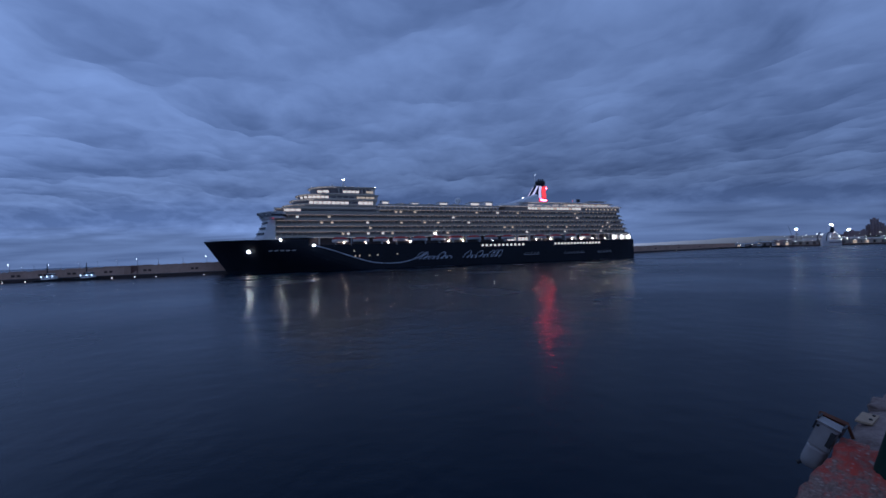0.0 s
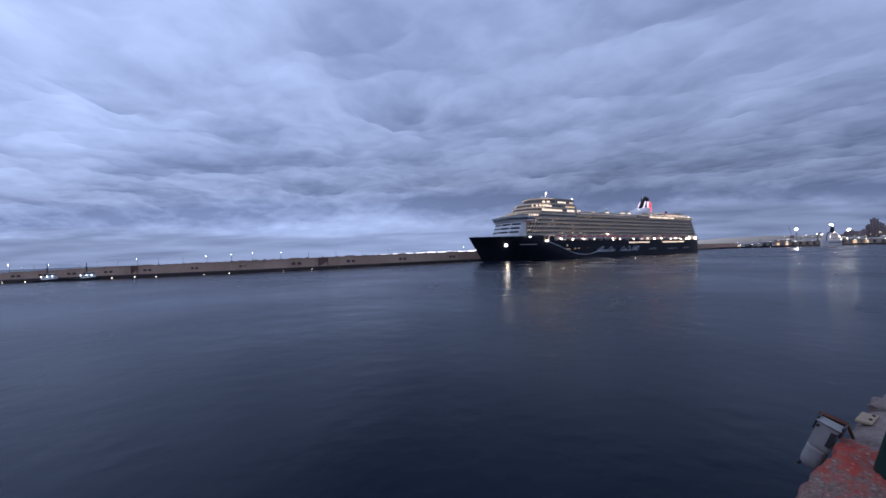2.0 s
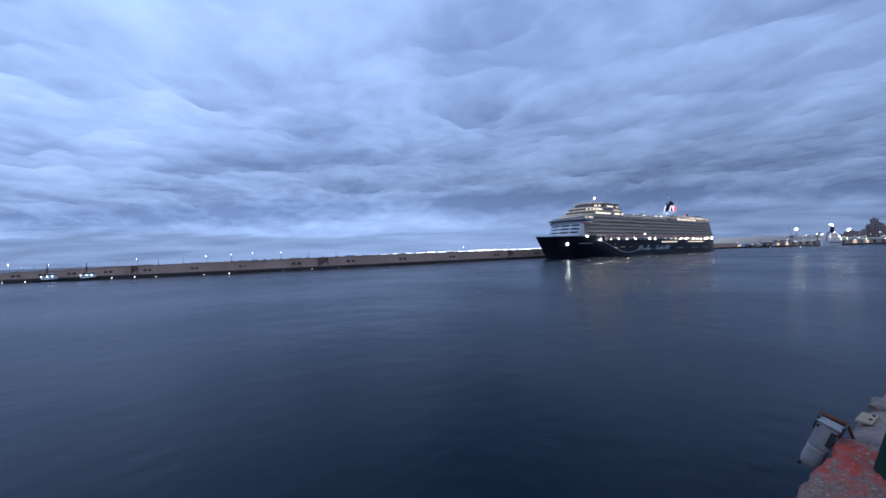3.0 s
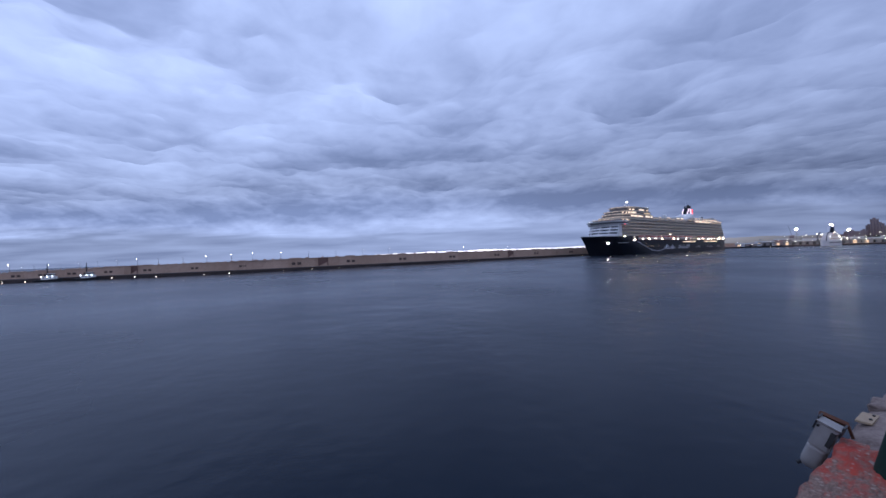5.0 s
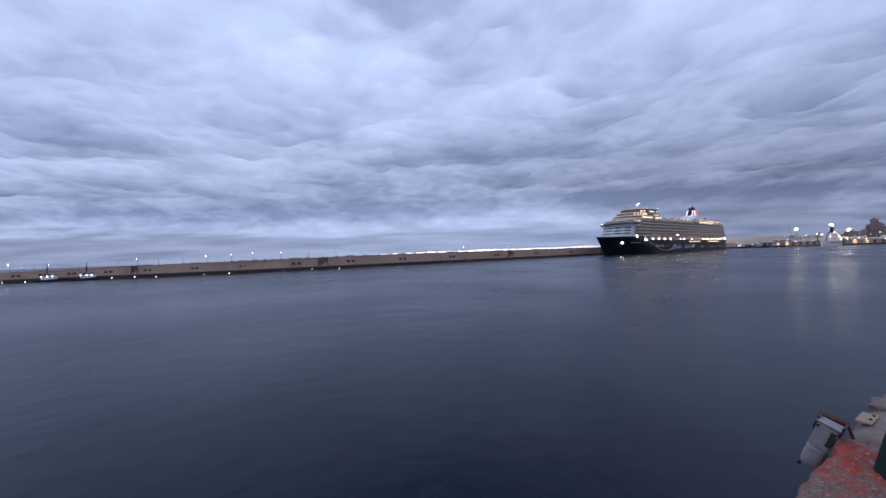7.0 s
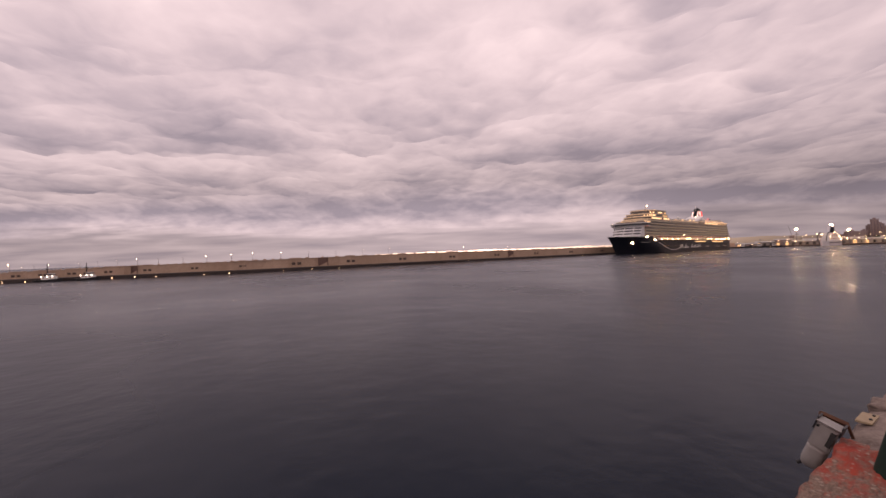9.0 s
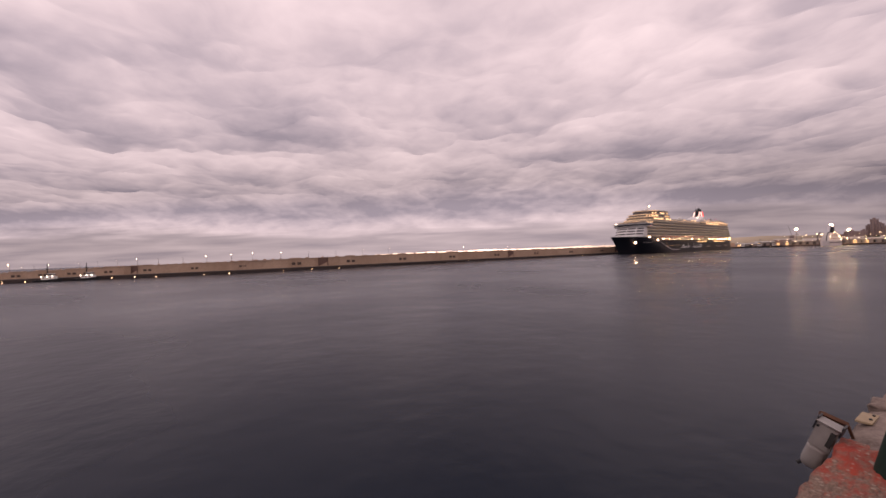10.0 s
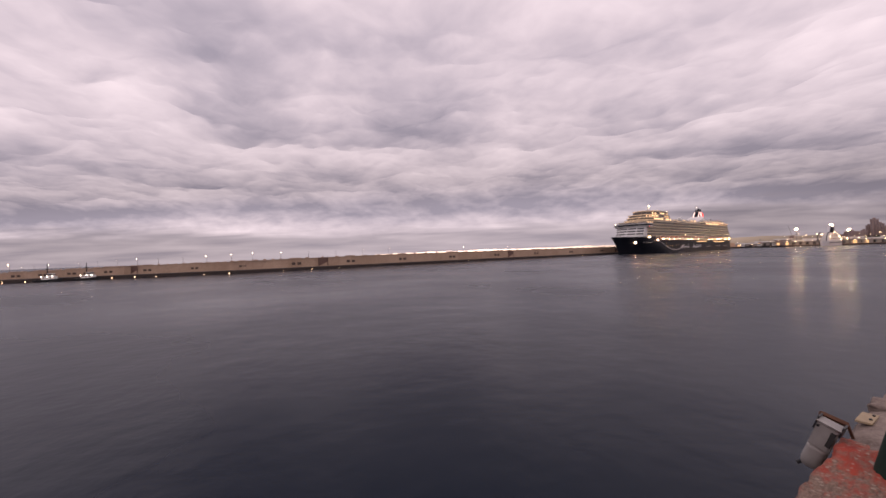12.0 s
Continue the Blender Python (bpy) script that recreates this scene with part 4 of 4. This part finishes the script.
def ferry(a, back):
    root = thing("ferry", "white ferry moored stern-to at the far quay", "ferry", at=bearing(a, back, 0.0, 62.0) @ Matrix.Diagonal((0.85, 0.9, 1.25, 1)))
    rings = []
    for i in range(11):
        u = i / 10
        x = -20 + 40 * u
        w = 7 * max(1 - max(0, (0.3 - u) / 0.3) ** 2, 0.1)
        rings.append([(x, -w * 0.8, -2), (x, -w, 6.5), (x, w, 6.5), (x, w * 0.8, -2)])
    part("hull", loft(B(), rings), WHITE, root, "white hull")
    part("band", box(B(), -12, 19.5, -7.06, -6.6, 3.4, 4.2), HULL, root)
    for i, (x0, x1, z0, z1, w) in enumerate(((-10, 18, 6.5, 10, 6.4), (-7, 17, 10, 13, 6.0), (-4, 10, 13, 15.5, 5.2))):
        h = part("deckhouse", prism(B(), [(x0, -w + 1.5), (x0 + 1.5, -w), (x1, -w), (x1, w), (x0 + 1.5, w), (x0, w - 1.5)], z0, z1), WHITE, root)
        for j in range(int((x1 - x0 - 4) / 2.4)):
            part("window", box(B(), x0 + 2.2 + j * 2.4, x0 + 3.7 + j * 2.4, -w - 0.08, -w + 0.05, z0 + 1.2, z0 + 2.2), LIT_DIM if j % 3 == 1 else DARKGLASS, h)
    part("funnel", prism(B(), [(6, -2), (11, -2), (11, 2), (6, 2)], 15.5, 22.5, [(8, -1.4), (11.4, -1.4), (11.4, 1.4), (8, 1.4)]), HULL, root, "dark raked funnel")
    part("mast", rod(B(), (-1.5, 0, 15.5), (-1.5, 0, 25), 0.3, 0.12), WHITE, root)
    bm = B()
    pts = [(-19 + 9 * (1 - math.cos(i * math.pi / 14)), 0, 5.5 + 10.5 * math.sin(i * math.pi / 14)) for i in range(8)]
    for p, q in zip(pts, pts[1:]):
        for y in (-6.0, 6.0):
            rod(bm, (p[0], y, p[2]), (q[0], y, q[2]), 0.6, sides=5)
    part("bow_arch", bm, HULL, root, "dark curved arch over the bow")
    for x, z in ((-10, 10.6), (0, 15.9), (14, 10.8), (-1.5, 24), (18, 7)):
        part("deck_light", ball(B(), (x, -6.6, z), 0.55), LAMP_TOWN, root, "bright deck light")
    return root


ferry(1.05, -14)


def low_vessel(a, back, length):
    root = thing("work_boat", "small dark work boat moored at the far quay", "boat", "work boats at the far quay", at=bearing(a, back, 0.0))
    rings = []
    for i in range(9):
        u = i / 8
        w = 2.6 * max(1 - abs(u * 2 - 1) ** 3, 0.1)
        x = -length / 2 + length * u
        rings.append([(x, -w * 0.7, -1), (x, -w, 2.2 + u), (x, w, 2.2 + u), (x, w * 0.7, -1)])
    part("hull", loft(B(), rings), BLACK, root)
    c = part("cabin", box(B(), -length * 0.3, -length * 0.05, -1.8, 1.8, 2.3, 6), WHITE, root)
    part("window", box(B(), -length * 0.27, -length * 0.08, -1.86, -1.75, 4.2, 5.2), DARKGLASS, c)
    part("mast", rod(B(), (0, 0, 2.5), (0, 0, 13), 0.15, 0.08), STEEL, root)
    part("boom", rod(B(), (0, 0, 4), (length * 0.3, 0, 9), 0.1), STEEL, root)
    return root


for a, ln in ((0.822, 16), (0.868, 20), (0.905, 15)):
    low_vessel(a, -6, ln)


def tower_block(a, back, w, d, floors, label):
    root = thing("tower_block", label, "apartment block", "tower blocks behind the port", at=bearing(a, back))
    h = floors * 3.1
    part("wall", box(B(), -w / 2, w / 2, 0, d, 0, h), TOWER, root)
    part("parapet", box(B(), -w / 2 - 0.4, w / 2 + 0.4, -0.4, d + 0.4, h, h + 1.0), TOWER, root)
    part("lift_house", box(B(), -w * 0.2, w * 0.15, d * 0.3, d * 0.7, h + 1.0, h + 4.5), TOWER, root)
    me = None
    cols = int(w / 4.2)
    for f in range(floors):
        for c in range(cols):
            if me is None:
                ob = part("window", box(B(), -0.7, 0.7, -0.08, 0.06, 0, 1.3), CITYGLASS, root)
                me = ob.data
            else:
                ob = new("window", me)
                ob.parent = root
            ob.location = (-w / 2 + (c + 0.5) * w / cols, 0, f * 3.1 + 1.0)
    if cols > 3:
        for f in range(floors):
            part("balcony", box(B(), -w / 2 + 1, -w / 2 + 1 + w * 0.3, -1.3, 0.0, f * 3.1, f * 3.1 + 1.0), TOWER, root)
    return root


tower_block(1.146, 640, 13, 14, 9, "brown high-rise apartment block behind the port")
tower_block(1.160, 660, 12, 14, 13, "brown high-rise apartment block behind the port")
tower_block(1.1755, 650, 15, 16, 18, "tallest brown high-rise block behind the port")
tower_block(1.192, 640, 13, 14, 14, "brown high-rise apartment block behind the port")
tower_block(1.213, 620, 26, 18, 11, "brown apartment block behind the port")
tower_block(1.085, 560, 30, 16, 5, "low brown apartment block behind the port")
tower_block(1.112, 540, 26, 16, 8, "brown apartment block behind the port")
tower_block(1.128, 560, 16, 14, 7, "brown apartment block behind the port")


def leafy_tree(a, back, h, seed):
    rng = random.Random(seed)
    root = thing("tree", "dark broad-crowned tree behind the port", "tree", "trees behind the port", at=bearing(a, back))
    bm = rod(B(), (0, 0, 0), (0.3, 0, h * 0.5), 0.45, 0.28)
    for i in range(5):
        t = i * 1.3 + rng.random()
        rod(bm, (0.2, 0, h * (0.35 + 0.03 * i)), (math.cos(t) * h * 0.25, math.sin(t) * h * 0.25, h * 0.68), 0.2, 0.06, 5)
    part("trunk", bm, RUST, root)
    bm = B()
    for i in range(420):
        t, u, r = rng.random() * 6.283, rng.random() * 2 - 1, rng.random() ** 0.45
        s = math.sqrt(1 - u * u)
        lump = 1 + 0.25 * math.sin(3 * t + seed) * s
        c = Vector((math.cos(t) * s * r * h * 0.40 * lump, math.sin(t) * s * r * h * 0.40 * lump, h * 0.66 + u * r * h * 0.32))
        k = h * 0.05 * (0.6 + rng.random())
        q = Euler((rng.random() * 6, rng.random() * 6, rng.random() * 6)).to_matrix()
        vs = [bm.verts.new(c + q @ Vector(p) * k) for p in ((-1, -0.6, 0), (1, -0.6, 0.2), (1.1, 0.7, 0), (-0.9, 0.6, -0.2))]
        bm.faces.new(vs)
    part("crown", bm, LEAF, root, "dark leafy crown")
    return root


LEAF = mottled("dark_foliage", (0.018, 0.03, 0.014), (0.05, 0.075, 0.03), 0.7, 1.0)
for i, (a, back, h) in enumerate(((1.13, 90, 9), (1.155, 100, 11), (1.168, 85, 9), (1.182, 110, 12), (1.195, 95, 10), (1.21, 100, 11), (1.10, 110, 9), (1.088, 100, 8))):
    leafy_tree(a, back, h, i + 3)


# ---- the near quay under the camera ----
QD = Vector((0.85, 0.527, 0)).normalized()
QN = Vector((-QD.y, QD.x, 0))
Q0 = Vector((1.88, 2.03, 6.28))
QUAY = Matrix(((QD.x, QN.x, 0, Q0.x), (QD.y, QN.y, 0, Q0.y), (0, 0, 1, Q0.z), (0, 0, 0, 1)))


def red_concrete():
    m, n, k = nodes_of("flaking_red_paint_on_concrete")
    b = n["Principled BSDF"]
    tc = n.new("ShaderNodeTexCoord")
    flake, grain, stain = n.new("ShaderNodeTexNoise"), n.new("ShaderNodeTexNoise"), n.new("ShaderNodeTexNoise")
    squeeze = n.new("ShaderNodeMapping")
    squeeze.inputs["Scale"].default_value = (0.5, 1.0, 1.0)
    k.new(tc.outputs["Object"], squeeze.inputs["Vector"])
    for t, s, d in ((flake, 11.0, 12), (grain, 70, 6), (stain, 5.0, 8)):
        t.inputs["Scale"].default_value, t.inputs["Detail"].default_value, t.inputs["Roughness"].default_value = s, d, 0.72
        k.new(squeeze.outputs[0], t.inputs["Vector"])
    bare = n.new("ShaderNodeValToRGB")
    bare.color_ramp.elements[0].color, bare.color_ramp.elements[1].color = (0.08, 0.045, 0.033, 1), (0.36, 0.24, 0.175, 1)
    bare.color_ramp.elements[0].position, bare.color_ramp.elements[1].position = 0.3, 0.7
    k.new(grain.outputs["Fac"], bare.inputs[0])
    red = n.new("ShaderNodeValToRGB")
    red.color_ramp.elements[0].color, red.color_ramp.elements[1].color = (0.27, 0.026, 0.013, 1), (0.56, 0.075, 0.034, 1)
    red.color_ramp.elements[0].position, red.color_ramp.elements[1].position = 0.35, 0.7
    k.new(stain.outputs["Fac"], red.inputs[0])
    mask = n.new("ShaderNodeValToRGB")
    mask.color_ramp.elements[0].position, mask.color_ramp.elements[1].position = 0.42, 0.60
    along = n.new("ShaderNodeSeparateXYZ")
    k.new(tc.outputs["Object"], along.inputs[0])
    worn = ease(n, k, along.outputs[0], -0.1, 0.75, 0.10, -0.03)
    k.new(calc(n, k, "ADD", flake.outputs["Fac"], worn), mask.inputs[0])
    chip = n.new("ShaderNodeTexVoronoi")
    chip.inputs["Scale"].default_value = 24.0
    k.new(tc.outputs["Object"], chip.inputs["Vector"])
    chips = ease(n, k, calc(n, k, "MULTIPLY_ADD", flake.outputs["Fac"], -0.5, chip.outputs["Distance"]), -0.10, 0.04, 1.0, 0.0)
    mix = n.new("ShaderNodeMix")
    mix.data_type = "RGBA"
    k.new(mask.outputs[0], mix.inputs["Factor"])
    k.new(red.outputs[0], mix.inputs[6])
    k.new(bare.outputs[0], mix.inputs[7])
    pale = n.new("ShaderNodeMix")
    pale.data_type = "RGBA"
    pale.inputs[7].default_value = (0.47, 0.37, 0.29, 1)
    k.new(calc(n, k, "MULTIPLY", chips, 0.5), pale.inputs["Factor"])
    k.new(mix.outputs[2], pale.inputs[6])
    k.new(pale.outputs[2], b.inputs["Base Color"])
    b.inputs["Roughness"].default_value = 0.85
    bp = n.new("ShaderNodeBump")
    bp.inputs["Strength"].default_value, bp.inputs["Distance"].default_value = 0.7, 0.02
    add = n.new("ShaderNodeMath")
    k.new(flake.outputs["Fac"], add.inputs[0])
    k.new(grain.outputs["Fac"], add.inputs[1])
    k.new(add.outputs[0], bp.inputs["Height"])
    k.new(bp.outputs[0], b.inputs["Normal"])
    return m


REDCON = red_concrete()
ROUGHCON = mottled("rough_grey_concrete", (0.10, 0.068, 0.055), (0.34, 0.265, 0.22), 0.9, 14.0, 0.0, 0.03)
LAMPGREY = mottled("weathered_grey_enamel", (0.24, 0.22, 0.20), (0.40, 0.37, 0.34), 0.55, 6.0, 0.0, 0.002)
OCHRE = mottled("faded_ochre_steel", (0.26, 0.18, 0.10), (0.44, 0.33, 0.20), 0.6, 8.0, 0.0, 0.002)
GREEN = mottled("dark_green_paint", (0.006, 0.02, 0.013), (0.014, 0.036, 0.026), 0.6, 3.0)
GREEN.node_tree.nodes["Principled BSDF"].inputs["Specular IOR Level"].default_value = 0.15


def near_quay():
    root = thing("near_quay", "old concrete quay edge with flaking red paint", "quay", kind="structure")
    root.matrix_basis = QUAY
    bm = B()
    # the deck, with an uneven worn edge
    n = 140
    rings = []
    for i in range(n + 1):
        x = -8 + 22 * i / n
        e = 0.05 * noise.noise((x * 2.1, 0, 0)) + 0.03 * noise.noise((x * 6.3, 4, 0)) + 0.06 * min(max((x - 1.13) / 0.1, 0), 1)
        dz = 0.03 * noise.noise((x * 3.0, 9, 0))
        rings.append([(x, e - 0.02, -9), (x, e, -0.12), (x, e - 0.03, -0.04 + dz), (x, e - 0.12, dz * 0.6), (x, -0.7, -0.02), (x, -14, -0.02), (x, -14, -9)])
    part("quay_block", loft(bm, rings), ROUGHCON, root, "rough grey concrete quay block")
    # painted, flaking strip with a lumpy surface
    bm = B()
    rings = []
    for i in range(61):
        x = -0.75 + 1.89 * i / 60
        ring = []
        for j in range(41):
            y = 0.015 + 0.035 * min(max((x - 0.3) / 0.4, 0), 1) - 0.9 * j / 40
            edge = 0.05 * noise.noise((x * 2.1, 0, 0)) + 0.03 * noise.noise((x * 6.3, 4, 0))
            z = 0.012 + 0.016 * noise.noise((x * 7, y * 7, 1)) + 0.012 * noise.noise((x * 22, y * 22, 5))
            if j == 0:
                z = -0.13
            fall = min(i, 60 - i, 6) / 6
            ring.append((x + 0.03 * noise.noise((y * 8, 3, 0)), y + edge, z * fall + (-0.02) * (1 - fall)))
        rings.append(ring)
    part("painted_strip", loft(bm, rings, closed=False, caps=False), REDCON, root, "flaking red paint over concrete", True)
    # grey kerb beyond it and a broken lump at its end
    def lump(cx, cy, cz, sx, sy, sz, seed):
        b2 = B()
        bmesh.ops.create_icosphere(b2, subdivisions=4, radius=1.0)
        for v in b2.verts:
            c = v.co.copy()
            m = max(abs(c.x), abs(c.y), abs(c.z))
            c = c.lerp(c / m, 0.6)
            c *= 1 + 0.24 * noise.noise(c * 1.7 + Vector((seed, 0, 0))) + 0.10 * noise.noise(c * 5 + Vector((seed, 3, 0))) + 0.05 * noise.noise(c * 13 + Vector((seed, 3, 0)))
            v.co = (cx + c.x * sx, cy + c.y * sy, cz + c.z * sz)
        return b2
    part("broken_stone", lump(2.06, -0.06, -0.03, 0.15, 0.12, 0.07, 6), ROUGHCON, root, "broken concrete lump", True)
    return root


near_quay()


def quay_float(name, label, category):
    ob = thing(name, label, category)
    ob.matrix_basis = QUAY
    return ob


def edge_housing():
    root = quay_float("floodlight", "weathered grey floodlight housing hung on the quay edge", "floodlight")
    c, sn = math.cos(radians(20)), math.sin(radians(20))

    def tilted(bm):
        """From (depth, across, down) to the quay's space, leaning outwards."""
        for v in bm.verts:
            x, u, w = v.co
            v.co = (x, 0.073 + u * c + w * sn, 0.088 + u * sn - w * c)
        return bm
    bm = box(B(), 0.99, 1.10, -0.055, 0.062, 0.0, 0.20)
    bmesh.ops.bevel(bm, geom=bm.edges[:], offset=0.012, segments=2, affect="EDGES")
    body = part("housing", tilted(bm), LAMPGREY, root, "boxy grey upper housing")
    part("lid", tilted(box(B(), 0.978, 1.09, -0.062, 0.069, -0.008, -0.001)), LAMPGREY, root, "thin grey lid")
    # dark plate on the face, coloured as the shade in a slot
    part("slot", tilted(box(B(), 0.982, 0.995, -0.050, -0.022, 0.035, 0.15)), SHADOWED, body, "dark slot")
    part("screw", tilted(rod(B(), (0.98, 0.05, 0.03), (1.0, 0.05, 0.03), 0.008)), BLACK, body)
    rings = []
    for i in range(10):
        a = i / 9
        w = 0.195 + 0.185 * a
        k = math.sqrt(max(1 - (max(a - 0.62, 0) / 0.41) ** 2, 0.10))
        rings.append([(1.05 + 0.075 * k * math.copysign(abs(math.cos(t * math.pi / 12)) ** 0.6, math.cos(t * math.pi / 12)), 0.004 + 0.059 * k * math.copysign(abs(math.sin(t * math.pi / 12)) ** 0.6, math.sin(t * math.pi / 12)), w) for t in range(24)])
    part("rounded_end", tilted(loft(B(), rings)), LAMPGREY, root, "rounded grey lower body", True)
    part("cable_gland", tilted(rod(B(), (1.05, 0.04, 0.36), (1.04, 0.062, 0.40), 0.013)), BLACK, root)
    part("side_strap", tilted(box(B(), 1.0, 1.09, 0.063, 0.073, -0.03, 0.07)), BLACK, root)
    part("side_strap", tilted(box(B(), 1.0, 1.09, -0.068, -0.057, -0.03, 0.05)), BLACK, root)
    return root


def rusty_arm():
    root = quay_float("mounting_bar", "rusty iron bar holding the floodlight", "iron bar")
    bm = rod(B(), (1.12, 0.15, 0.125), (1.18, 0.02, 0.066), 0.019, sides=4)
    rod(bm, (1.18, 0.02, 0.066), (1.20, 0.0, -0.03), 0.011, sides=4)
    part("bar", bm, RUST, root)
    return root


def ochre_plate():
    root = quay_float("bracket_plate", "faded ochre steel bracket bolted to the quay", "bracket")
    bm = box(B(), 1.50, 1.74, -0.045, 0.045, -0.002, 0.012)
    part("plate", bm, OCHRE, root)
    for x, y in ((1.58, -0.025), (1.69, -0.025)):
        part("bolt", rod(B(), (x, y, 0.012), (x, y, 0.022), 0.010, sides=6), BLACK, root)
    return root


def bollard():
    root = quay_float("mooring_bollard", "dark green painted conical mooring bollard", "bollard")
    prof = [(0.215, -0.03), (0.205, 0.0), (0.15, 0.23), (0.11, 0.40), (0.09, 0.50), (0.04, 0.52)]
    part("bollard_body", loft(B(), [[(0.72 + r * math.cos(t * math.pi / 12), -0.372 + r * math.sin(t * math.pi / 12), z) for t in range(24)] for r, z in prof]), GREEN, root, "", True)
    return root


edge_housing()
rusty_arm()
ochre_plate()
bollard()


def motions():
    """The ship backs to its berth; the cloud deck and the ripples drift."""
    walk(SHIP, [(t, pose(x, y, 0, 0, 0, r)) for t, x, y, r in SHIP_ROWS])
    # the drift carries the deck's brighter end over, standing in for dawn
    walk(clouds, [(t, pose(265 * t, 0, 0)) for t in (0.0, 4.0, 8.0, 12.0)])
    walk(sea, [(0.0, pose(0, 0, 0)), (12.0, pose(14, -4, 0))])


motions()
